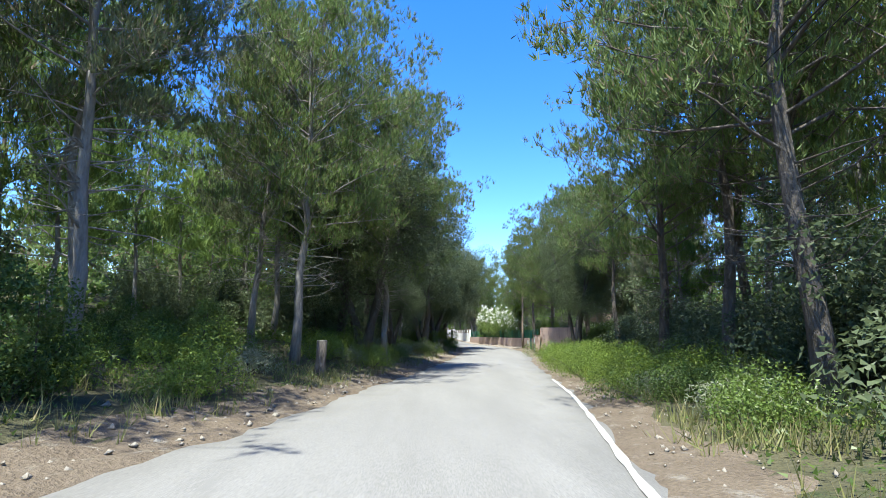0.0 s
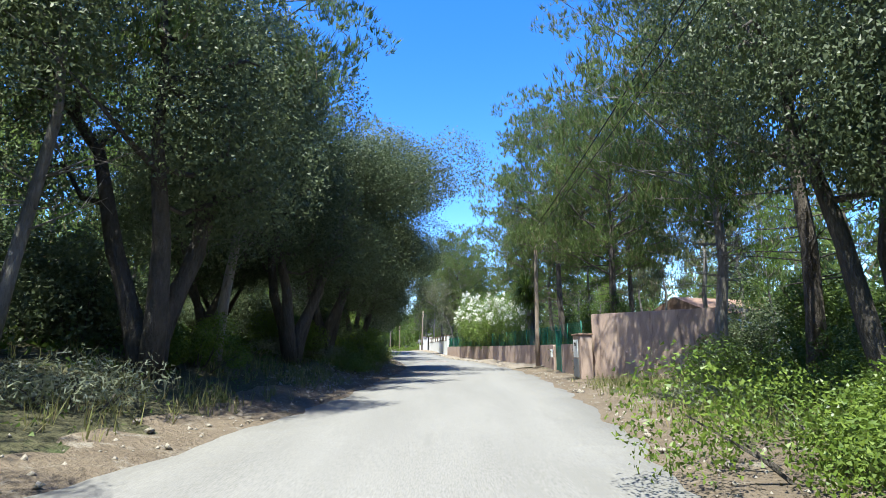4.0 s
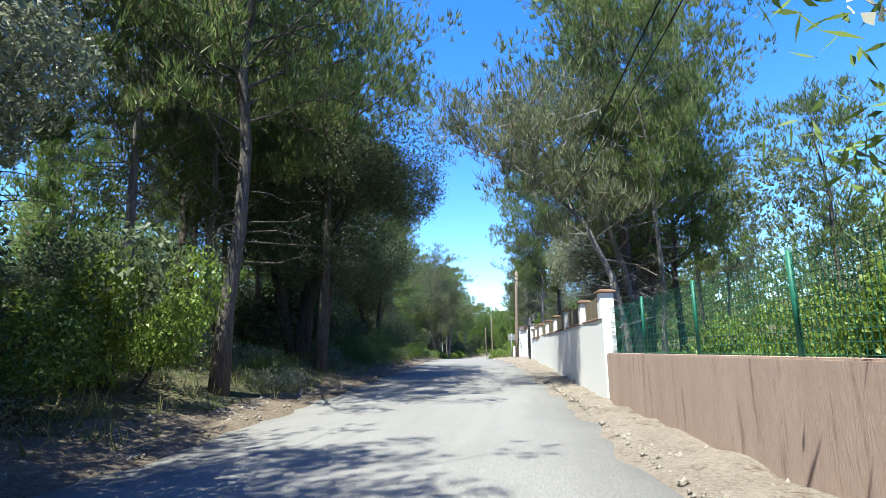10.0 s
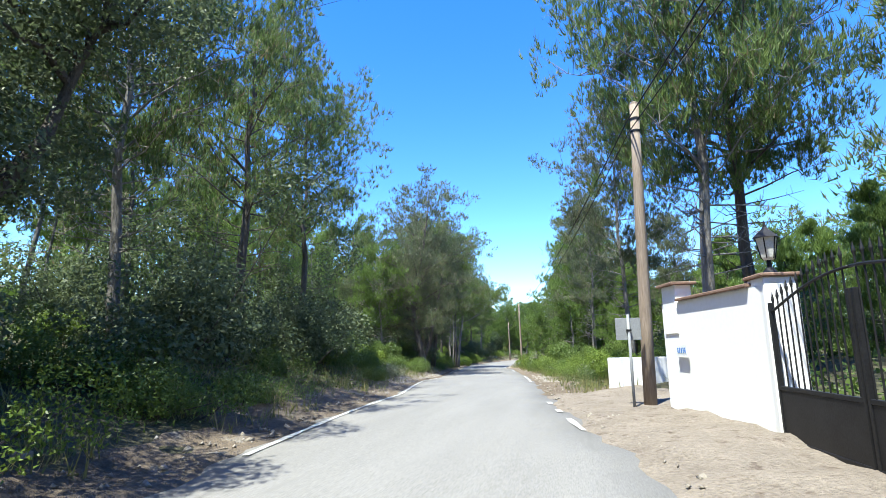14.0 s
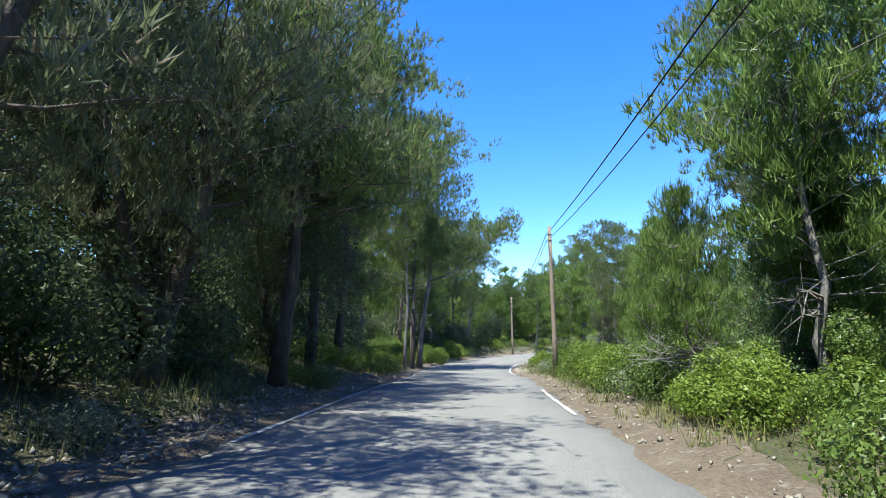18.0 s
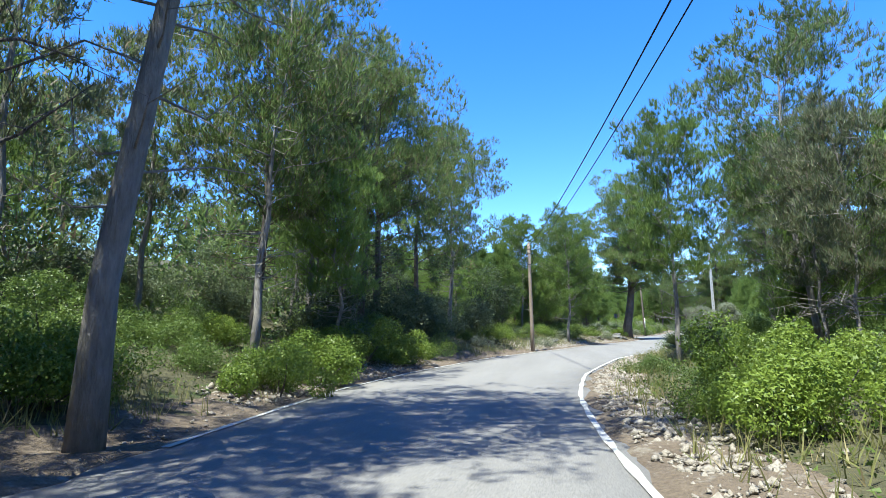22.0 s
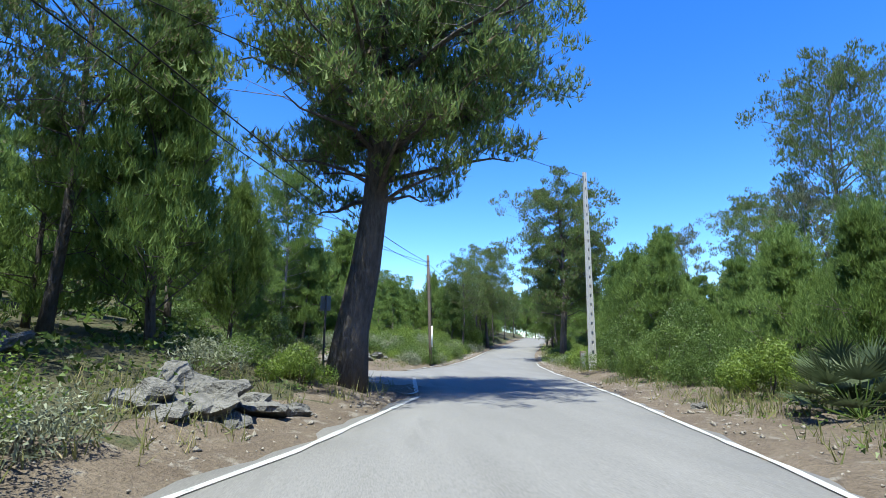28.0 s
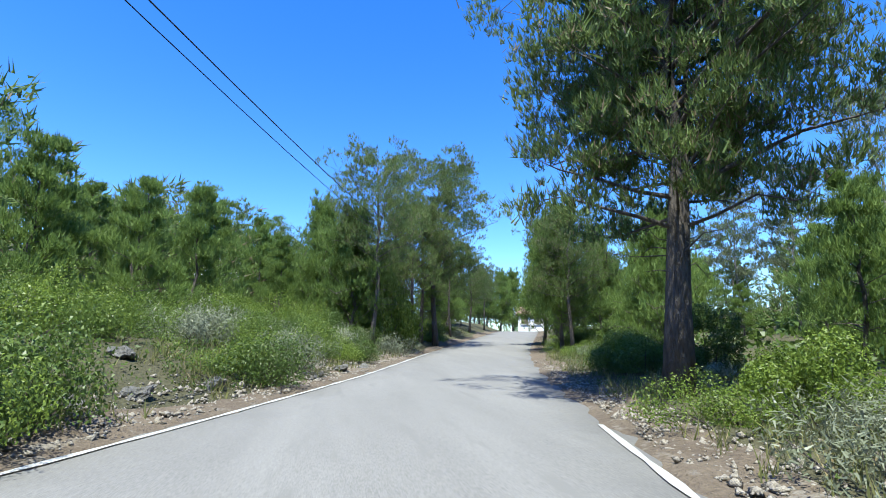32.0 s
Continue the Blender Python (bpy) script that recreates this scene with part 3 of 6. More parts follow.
def pine(label, h, crown0, spread, limbs, tufts, needle, bark=BARK, r0=0.19, lean=(0, 0), bend=0.25, profile="oval", dead=0, blade=(0.24, 0.032), per=9, flat=0.06, up=0.0, group="roadside pines", forks=None, name="pine_tree", loose=0.34, twigs=True, fill=(18, 0.34, 0.025), stem=None):
    """Aleppo pine: tapered trunk, rising limbs and wispy tufts of needles towards the limb ends."""
    ob = root(name, label, "tree", group)
    axis_ = [Vector(q) for q in stem] if stem else bent(h, lean, bend)
    radii = [r0 * (1.25 if i == 0 else 1 - 0.88 * i / (len(axis_) - 1)) for i in range(len(axis_))]
    woods, tc, td, inner = [tube(axis_, radii, 9)], [], [], []
    stems = [(axis_, r0, crown0, 1.0, limbs)]
    for fh, fdir, flen, fr in forks or ():
        p0 = along(axis_, fh)
        line = [p0 + Vector((fdir[0] * u ** 0.8, fdir[1] * u ** 0.8, 1.0 * u ** 1.15)) * flen for u in (0, .15, .35, .6, .8, 1)]
        woods.append(tube(line, [fr, fr * .9, fr * .75, fr * .55, fr * .35, fr * .12], 7))
        stems.append((line, fr, 0.25, 0.8, limbs * 2 // 3))
    az = rng.uniform(0, 6.28)
    for line, rr, c0, fac, nl in stems:
        for k in range(nl):
            u = c0 + (0.985 - c0) * (k + rng.uniform(0, 0.9)) / nl
            az += 2.4 + rng.normal(0, 0.35)
            w = (u - c0) / (1 - c0 + 1e-6)
            if profile == "oval":
                reach = spread * (0.35 + 0.9 * math.sin(math.pi * min(1, 0.18 + 0.78 * w)) ** 0.8)
            elif profile == "cone":
                reach = spread * (1.08 - 0.92 * w) * rng.uniform(0.72, 1.2)
            else:
                reach = spread * (0.55 + 0.6 * math.sin(math.pi * (0.15 + 0.75 * w)))
            reach *= fac * rng.uniform(0.7, 1.15)
            p0 = along(line, u)
            rise = rng.uniform(0.15, 0.5) + 0.55 * w + up
            out = Vector((math.cos(az), math.sin(az), 0))
            pts = [p0 + out * reach * q + Vector((0, 0, reach * (rise * q - flat * q * q + rng.normal(0, 0.03)))) for q in (0, 0.3, 0.6, 0.85, 1.0)]
            rb = max(0.02, rr * 0.22 * (1 - 0.6 * w) * reach / spread)
            woods.append(tube(pts, [rb, rb * .75, rb * .5, rb * .3, rb * .12], 4 if twigs else 3, False))
            n_t = max(6, int(1.35 * tufts / (limbs * (1 + 0.6 * len(forks or ()))) * (0.5 + 0.6 * reach / spread)))
            sub = []
            for q in (0.34, 0.46, 0.56, 0.66, 0.75, 0.84, 0.92, 1.0):
                base = along(pts, q)
                off = Vector(rng.normal(0, 1, 3) * np.array([1, 1, 0.5])) * reach * 0.2 * (0.5 + 0.6 * q)
                tip = base + off + Vector((0, 0, 0.12 * reach))
                sub.append((np.array(tip), np.array(off)))
                inner += [np.array(tip) + np.clip(rng.normal(0, 1, 3), -1.4, 1.4) * np.array([1, 1, 0.6]) * (0.12 + 0.045 * reach) for _ in range(fill[0])]
                if twigs:
                    woods.append(tube([base, tip], [0.014, 0.006], 3, False))
            if up > 0:
                for tip, off in sub[-3:]:
                    for _ in range(9):
                        tc.append(tip + np.array([rng.normal(0, 0.05), rng.normal(0, 0.05), rng.uniform(0.05, 0.75)]))
                        td.append(np.array([0, 0, 1.0]))
            for _ in range(n_t):
                tip, off = sub[int(rng.integers(len(sub)))]
                jit = unit(rng.normal(0, 1, 3)) * rng.uniform(0.05, 1) ** 0.4 * np.array([1, 1, 0.7]) * (0.27 + 0.085 * reach)
                tc.append(tip + jit)
                td.append(np.array(out) * 0.2 + unit(jit) * 0.28 + np.array([0, 0, 0.9]))
    for k in range(dead):
        u = rng.uniform(0.18, max(0.22, crown0))
        az += 2.1
        p0, ln = along(axis_, u), rng.uniform(0.7, 2.2)
        out = Vector((math.cos(az), math.sin(az), rng.uniform(-0.1, 0.3)))
        mid = p0 + out * ln * .55 + Vector((0, 0, rng.normal(0, .1)))
        end = p0 + out * ln + Vector((0, 0, rng.normal(0.0, .25)))
        woods.append(tube([p0, mid, end], [0.025, 0.015, 0.005], 4, False))
        for _ in range(3):
            tw = mid.lerp(end, rng.uniform(0, 0.9))
            woods.append(tube([tw, tw + Vector(rng.normal(0, .35, 3))], [0.008, 0.003], 3, False))
    v, f = join(woods)
    child("trunk", mesh_of("trunk", v, f, bark, True), ob)
    v, f = blades(np.array(tc), np.array(td), per, blade[0], blade[1], loose)
    v2, f2 = blades(np.array(inner), np.tile([0, 0, 0.9], (len(inner), 1)), 1, fill[1], fill[2], 0.4)
    child("crown", mesh_of("crown", np.vstack([v, v2]), np.vstack([f, f2 + len(v)]), needle), ob)
    return ob


def lumps(n, size, squash=0.7, seed_up=0.5):
    c = rng.normal(0, 0.42, (n, 3)) * np.array(size)
    c[:, 2] = np.abs(c[:, 2]) + size[2] * 0.15
    return c, rng.uniform(0.28, 0.5, n) * min(size[:2])


def leaf_cloud(centres, radii, count, length, width, hollow=0.55, tilt=0.9, squash=0.85):
    pick = rng.choice(len(centres), count, p=radii ** 2 / (radii ** 2).sum())
    n = unit(rng.normal(0, 1, (count, 3)))
    rr = radii[pick] * (hollow + (1 - hollow) * rng.uniform(0, 1, count) ** 0.5) * rng.uniform(0.85, 1.15, count)
    c = centres[pick] + n * rr[:, None] * np.array([1, 1, squash])
    return c, n


def shrub(label, size, count, leaf, mat, n_lumps=11, name="shrub", group="roadside shrubs", tilt=0.9, lance=False):
    """A leafy shrub of many lumps on thin stems."""
    ob = root(name, label, "shrub", group)
    c, r = lumps(n_lumps, size)
    pts, nrm = leaf_cloud(c, r, count, *leaf)
    keep = pts[:, 2] > 0.02
    leaf_mesh = leaflets(pts[keep], nrm[keep] + np.array([0, 0, 0.5]), leaf[0], leaf[1], tilt)
    stems = []
    for k in range(len(c)):
        a = Vector((c[k][0] * 0.25, c[k][1] * 0.25, -0.15))
        e = Vector(c[k])
        stems.append(tube([a, a.lerp(e, 0.5) + Vector(rng.normal(0, 0.05, 3)), e], [0.022, 0.015, 0.006], 4, False))
    child("foliage", mesh_of("foliage", *leaf_mesh, mat), ob)
    tagged(child("twigwork", mesh_of("twigwork", *join(stems), BARK_OAK), ob), kind="stuff")
    return ob


def broadleaf(label, h, size, count, leaf, mat, bark=BARK_OAK, r0=0.16, stems=3, name="oak_tree", group="roadside oaks", low=0.3):
    """An evergreen broadleaf tree: crooked forking trunk, limbs and a lumpy crown with gaps."""
    ob = root(name, label, "tree", group)
    woods, cs, rs = [], [], []
    for k in range(stems):
        az = 6.28 * k / stems + rng.normal(0, 0.4)
        out = Vector((math.cos(az), math.sin(az), 0))
        pts = [Vector((0, 0, -0.3))]
        for i, u in enumerate((0.12, 0.28, 0.45, 0.62, 0.8)):
            pts.append(Vector((0, 0, u * h)) + out * size * 0.75 * u ** 1.2 + Vector(rng.normal(0, 0.14, 3)))
        woods.append(tube(pts, [r0 * q for q in (1.1, 0.85, 0.7, 0.5, 0.32, 0.12)], 7))
        for j in range(9):
            p0 = along(pts, rng.uniform(0.4, 1))
            end = p0 + Vector((np.clip(rng.normal(0, 0.4), -0.6, 0.6), np.clip(rng.normal(0, 0.4), -0.6, 0.6), rng.uniform(0.0, 0.45))) * size * 0.7 + out * 0.3
            woods.append(tube([p0, p0.lerp(end, .3) + Vector(rng.normal(0, .16, 3)), p0.lerp(end, .65) + Vector(rng.normal(0, .2, 3)), end], [0.06, 0.045, 0.03, 0.01], 5, False))
            cs.append(np.array(end))
            rs.append(size * rng.uniform(0.2, 0.38))
        cs.append(np.array(pts[-1]))
        rs.append(size * 0.42)
    cs, rs = np.array(cs), np.array(rs)
    pts, nrm = leaf_cloud(cs, rs, count, *leaf)
    keep = pts[:, 2] > h * low * rng.uniform(0.7, 1.2, len(pts))
    v, f = leaflets(pts[keep], nrm[keep] + np.array([0, 0, 0.4]), leaf[0], leaf[1], 0.9)
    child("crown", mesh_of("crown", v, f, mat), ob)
    v, f = join(woods[::1])
    child("trunk", mesh_of("trunk", v, f, bark, True), ob)
    return ob


def put(ob, place, turn=0.0, size=1.0, first=False, tall=1.0, label="", sink=0.05):
    """Stand a plant, or a copy of it, on the ground."""
    m = Matrix.Translation(Vector(place) - Vector((0, 0, sink))) @ pose(0, 0, 0, 0, 0, turn) @ Matrix.Diagonal((size, size, size * tall, 1))
    if first:
        ob.matrix_basis = m
    else:
        ob = copy_thing(ob, m @ Matrix.Diagonal((*(1 / q for q in ob.scale), 1)))
    if label:
        ob["label"] = label
    return ob


class Kind:
    """A plant that is built once and then repeated."""
    made = []

    def __init__(self, ob):
        self.ob, self.used, self.far = ob, False, None
        crown = next((c for c in ob.children if c.name.startswith("crown")), ob.children[0])
        co = np.empty(len(crown.data.vertices) * 3, np.float32)
        crown.data.vertices.foreach_get("co", co)
        co = co.reshape(-1, 3)
        self.h, self.r = float(co[:, 2].max()), float(np.percentile(np.hypot(co[:, 0], co[:, 1]), 96))
        Kind.made.append(self)

    def at(self, place, turn=None, size=1.0, tall=1.0, label=""):
        turn = rng.uniform(0, 360) if turn is None else turn
        ob = put(self.ob, place, turn, size, not self.used, tall, label)
        self.used = True
        return ob


def far_of(label, h, c0, spread, needle, bark, r0, profile="oval", group="roadside pines", tufts=1000, name="pine_tree", blade=(0.29, 0.042), per=7, fill=(12, 0.42, 0.06)):
    return Kind(pine(label, h, c0, spread, 22, tufts, needle, bark, r0, dead=3, blade=blade, per=per, fill=fill, profile=profile, group=group, twigs=False, name=name))


TALL = [Kind(pine("tall Aleppo pine with bare lower trunk and wispy crown", 13.2, 0.40, 2.7, 42, 2700, NEEDLES, dead=14)),
        Kind(pine("slender tall pine with sparse grey-green needles and dead twigs", 13.8, 0.34, 2.1, 44, 2200, NEEDLES_GREY, BARK_PALE, 0.14, dead=26)),
        Kind(pine("old pine with dark crown and dead lower branches", 12.6, 0.34, 3.2, 42, 3100, NEEDLES, dead=20, r0=0.21, bend=0.45)),
        Kind(pine("leaning pine with a thin trunk and light crown", 12.0, 0.42, 2.5, 36, 2300, NEEDLES, BARK_PALE, 0.13, (0.06, 0.03), 0.5, dead=12))]
TALL_FAR = [far_of("tall pine deep in the wood", 12.0, 0.36, 2.6, NEEDLES, BARK, 0.17), far_of("grey-trunked pine deep in the wood", 12.5, 0.32, 2.2, NEEDLES_GREY, BARK_PALE, 0.13)]
SLIM = [Kind(pine("thin young pine with half-bare trunk", 8.0, 0.28, 1.6, 34, 1600, NEEDLES_YOUNG, BARK_PALE, 0.09, bend=0.25, dead=14, group="slim pines", name="slim_pine")),
        Kind(pine("thin grey pine with sparse needles", 9.0, 0.30, 1.4, 34, 1250, NEEDLES_GREY, BARK_PALE, 0.085, bend=0.35, dead=22, group="slim pines", name="slim_pine"))]
YOUNG = [Kind(pine("bushy young pine, green down to the ground", 5.2, 0.05, 1.7, 52, 4300, NEEDLES_YOUNG, BARK, 0.09, profile="cone", blade=(0.18, 0.017), fill=(26, 0.26, 0.026), up=0.45, group="young pines", name="young_pine")),
         Kind(pine("dense young pine with upright shoots", 6.4, 0.06, 1.6, 56, 4500, NEEDLES_YOUNG, BARK, 0.10, profile="cone", blade=(0.18, 0.017), fill=(26, 0.26, 0.026), up=0.45, group="young pines", name="young_pine"))]
YOUNG_FAR = [far_of("young pine further back in the scrub", 5.6, 0.05, 1.7, NEEDLES_YOUNG, BARK, 0.09, "cone", "young pines", 1700, "young_pine", (0.2, 0.026), 9, (22, 0.28, 0.036))]
for k in TALL:
    k.far = TALL_FAR
for k in YOUNG:
    k.far = YOUNG_FAR
SLIM_FAR = [far_of("thin pine further back in the wood", 8.5, 0.28, 1.5, NEEDLES_YOUNG, BARK_PALE, 0.085, group="slim pines", tufts=1000, name="slim_pine", blade=(0.22, 0.028), per=8, fill=(12, 0.32, 0.04))]
for k in SLIM:
    k.far = SLIM_FAR
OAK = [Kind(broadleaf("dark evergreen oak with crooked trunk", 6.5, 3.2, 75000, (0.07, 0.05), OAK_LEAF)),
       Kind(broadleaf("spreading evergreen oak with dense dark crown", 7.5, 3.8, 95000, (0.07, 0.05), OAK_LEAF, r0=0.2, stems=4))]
OLIVE = [Kind(broadleaf("grey-green wild olive tree with pale leaves", 5.0, 2.4, 62000, (0.085, 0.04), OLIVE_LEAF, r0=0.1, stems=3, name="olive_tree", group="wild olives", low=0.12))]
BUSH = [Kind(shrub("dark green mastic shrub beside the road", (1.2, 1.2, 0.95), 11500, (0.052, 0.034), SHRUB_LEAF)),
        Kind(shrub("rounded dark evergreen shrub of the wood edge", (1.0, 1.1, 1.2), 11500, (0.052, 0.034), SHRUB_LEAF)),
        Kind(shrub("bright yellow-green shrub beside the road", (1.1, 1.0, 1.0), 11500, (0.052, 0.034), SHRUB_BRIGHT))]
LOW = [Kind(shrub("low green leafy undergrowth on the verge", (1.1, 1.1, 0.5), 8500, (0.042, 0.028), SHRUB_LEAF, 12, "undergrowth", "undergrowth")),
       Kind(shrub("low bright green undergrowth on the verge", (1.2, 1.0, 0.45), 8500, (0.042, 0.027), SHRUB_BRIGHT, 12, "undergrowth", "undergrowth")),
       Kind(shrub("grey-green rosemary scrub on the bank", (0.9, 1.0, 0.55), 2000, (0.10, 0.024), OLIVE_LEAF, 12, "scrub", "undergrowth", 0.6))]
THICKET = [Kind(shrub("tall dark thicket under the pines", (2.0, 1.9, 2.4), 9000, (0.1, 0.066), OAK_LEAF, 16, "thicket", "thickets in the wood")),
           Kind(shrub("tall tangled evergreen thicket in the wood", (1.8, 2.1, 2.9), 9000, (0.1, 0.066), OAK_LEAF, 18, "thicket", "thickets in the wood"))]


def pick(kinds):
    return kinds[int(rng.integers(len(kinds)))]


taken = []


def free(p, gap):
    for q, g in taken:
        if (p[0] - q[0]) ** 2 + (p[1] - q[1]) ** 2 < (0.5 * (gap + g)) ** 2:
            return False
    return True


def sow(kinds, n, s0, s1, d0, d1, size=(0.8, 1.2), gap=1.5, tall=(0.9, 1.15)):
    """Scatter plants over a stretch, d measured outwards from the road's edge."""
    side = 1 if d0 > 0 else -1
    made = 0
    for _ in range(n * 6):
        if made >= n:
            break
        s = rng.uniform(s0, s1)
        d = rng.uniform(min(abs(d0), abs(d1)), max(abs(d0), abs(d1)))
        e = edge_right(s) + d if side > 0 else edge_left(s) - d
        p = spot(s, e)
        ss, dd, _z = to_road([(p.x, p.y)])
        if edge_left(ss[0]) - 0.8 < dd[0] < edge_right(ss[0]) + 0.8 or side_road_gap(p.x, p.y) < SIDE_W + 1.6 or not free(p, gap):
            continue
        taken.append(((p.x, p.y), gap))
        kind = pick(kinds)
        if kind.far and d > 8.0:
            kind = pick(kind.far)
        kind.at(p, None, rng.uniform(*size), rng.uniform(*tall))
        made += 1


def hero(kind, x, y, size=1.0, turn=None, tall=1.0, gap=2.0, label=""):
    taken.append(((x, y), gap))
    s, d, _z = to_road([(x, y)])
    if kind.far and max(edge_left(s[0]) - d[0], d[0] - edge_right(s[0])) > 9.0:
        kind = pick(kind.far)
    return kind.at((x, y, ground_at(x, y)), turn, size, tall, label)


def fit(kind, x, y, h, r, turn=None, gap=2.0, label=""):
    """Stand a tree that is h metres tall with a crown of radius r."""
    taken.append(((x, y), gap))
    size = r / kind.r
    return kind.at((x, y, ground_at(x, y)), turn, size, h / (kind.h * size), label)


# ------------------------------------------------------------ walls of the villas
def wall_prism(points, thick, low, high, bevel=0.02):
    """One solid wall along a line of plan points; it stands to the right of the line."""
    bm = bmesh.new()
    cols = []
    n = len(points)
    for i, p in enumerate(points):
        a, b = Vector(points[max(i - 1, 0)]), Vector(points[min(i + 1, n - 1)])
        t = (b - a).normalized()
        nrm = Vector((t.y, -t.x))
        p = Vector(p)
        q = p + nrm * thick
        lo = low(p) if callable(low) else low
        hi = high(p) if callable(high) else high
        cols.append([bm.verts.new((*p, lo)), bm.verts.new((*p, hi)), bm.verts.new((*q, hi)), bm.verts.new((*q, lo))])
    for c0, c1 in zip(cols, cols[1:]):
        for k in range(4):
            bm.faces.new((c0[k], c1[k], c1[(k + 1) % 4], c0[(k + 1) % 4]))
    bm.faces.new(cols[0][::-1])
    bm.faces.new(cols[-1])
    bmesh.ops.recalc_face_normals(bm, faces=bm.faces[:])
    if bevel:
        tops = [e for e in bm.edges if all(abs(v.co.z - (high(v.co.xy) if callable(high) else high)) < 0.02 for v in e.verts)]
        bmesh.ops.bevel(bm, geom=tops, offset=bevel, segments=2, affect="EDGES")
    return bm


def structure(name, bm, mat, label, category="wall"):
    me = bpy.data.meshes.new(name)
    bm.to_mesh(me)
    bm.free()
    me.materials.append(mat)
    return tagged(new(name, me), label, category, kind="structure")


BROWN = [(9.97, 56.9), (9.83, 61.2), (9.78, 65.3), (9.05, 70.4), (7.9, 79.0), (6.72, 86.0), (6.3, 88.8), (5.0, 97.4)]
structure("wall_garden_1", wall_prism([BROWN[0], (9.88, 59.88)], 0.24, -0.5, 1.13), WALL_BROWN, "short low garden wall in rough terracotta render")
structure("wall_garden_2", wall_prism([(9.84, 60.96)] + BROWN[1:], 0.24, -0.5, 1.13), WALL_BROWN, "low garden wall in rough terracotta render")
wall_flank = structure("wall_flank", wall_prism([(13.12, 51.2), (10.12, 54.9)][::-1], 0.25, -0.5, 2.22), WALL_BROWN, "tall terracotta rendered wall by an entrance")

WHITE = [(4.97, 97.5), (4.45, 102.0), (3.75, 108.5), (3.2, 113.0), (2.45, 120.5)]
wall_white = structure("wall_white", wall_prism(WHITE, 0.26, -0.3, 1.86), WALL_WHITE, "whitewashed villa wall with rough plaster")
wall_end = structure("wall_end", wall_prism([(2.05, 124.5), (1.22, 127.8)], 0.26, 0.0, 2.62), WALL_WHITE, "whitewashed end piece of the villa wall")
wall_low = structure("wall_low", wall_prism([(0.35, 132.7), (2.6, 133.7)], 0.22, 0.0, 1.5), WALL_WHITE, "low white block wall beside a drive")


# ------------------------------------------------------------ poles and cables
def pole(name, label, x, y, h, r0, r1, mat, lean=(0, 0), group="utility poles"):
    ob = root(name, label, "pole", group)
    z = ground_at(x, y)
    pts = [Vector((lean[0] * u * h, lean[1] * u * h, u * h - (0.4 if u == 0 else 0))) for u in (0, 0.25, 0.5, 0.75, 1)]
    v, f = tube(pts, [r0 + (r1 - r0) * u for u in (0, 0.25, 0.5, 0.75, 1)], 12)
    child("shaft", mesh_of("shaft", v, f, mat, True), ob)
    cap = tube([pts[-1], pts[-1] + Vector((0, 0, 0.05)), pts[-1] + Vector((0, 0, 0.09))], [r1 * 1.0, r1 * 0.95, r1 * 0.3], 12)
    child("cap", mesh_of("cap", *cap, mat), ob)
    for k in range(2):
        zz = h - 0.35 - 0.3 * k
        c = pts[0].lerp(pts[-1], zz / h)
        c.z = zz
        clamp = tube([c + Vector((0, 0, -0.03)), c + Vector((0, 0, 0.03))], [r1 * 1.12, r1 * 1.12], 10)
        child("clamp", mesh_of("clamp", *clamp, IRON), ob)
        hook = tube([c, c + Vector((-0.16, 0.0, 0.02)), c + Vector((-0.18, 0, -0.07))], [0.014, 0.014, 0.014], 6)
        child("hook", mesh_of("hook", *hook, IRON), ob)
    ob.matrix_basis = Matrix.Translation((x, y, z))
    return ob, Vector((x + lean[0] * h, y + lean[1] * h, z + h))


pole_z, top_z = pole("utility_pole", "round weathered wooden utility pole", 5.5, -12.0, 8.0, 0.13, 0.09, POLE_WOOD)
pole_a, top_a = pole("utility_pole", "pale weathered wooden pole beside the garden wall", 9.5, 64.0, 7.9, 0.13, 0.09, POLE_WOOD, (0.012, 0.02))
pole_b, top_b = pole("utility_pole", "knotty reddish wooden pole by the white wall", 0.95, 128.7, 6.8, 0.14, 0.10, POLE_WOOD, (0.028, 0.0))
pole_c, top_c = pole("utility_pole", "slim wooden utility pole on the grassy verge", -6.45, 177.0, 7.0, 0.12, 0.085, POLE_WOOD, (-0.02, 0.0))
pole_d, top_d = pole("utility_pole", "wooden utility pole with a coil of spare cable", -12.5, 216.5, 6.9, 0.125, 0.09, POLE_WOOD, (-0.012, 0.0))
pole_l, top_l = pole("utility_pole", "thin wooden pole standing in the scrub", -20.0, 229.5, 6.2, 0.11, 0.08, POLE_WOOD)
pole_f, top_f = pole("utility_pole", "dark wooden utility pole with white guard pipe", 0.9, 267.3, 7.6, 0.125, 0.095, POLE_DARK, (-0.04, 0.01))
pole_n, top_n = pole("utility_pole", "distant wooden utility pole", 17.0, 326.0, 8.0, 0.12, 0.09, POLE_WOOD)


def cable(a, b, sag, r=0.012, n=18, label="black overhead utility cable between wooden poles"):
    pts = [a.lerp(b, i / n) - Vector((0, 0, sag * 4 * (i / n) * (1 - i / n))) for i in range(n + 1)]
    v, f = tube(pts, [r] * (n + 1), 5, False)
    return tagged(new("cable", mesh_of("cable", v, f, CABLE, True)), label, "cable", "overhead cables")


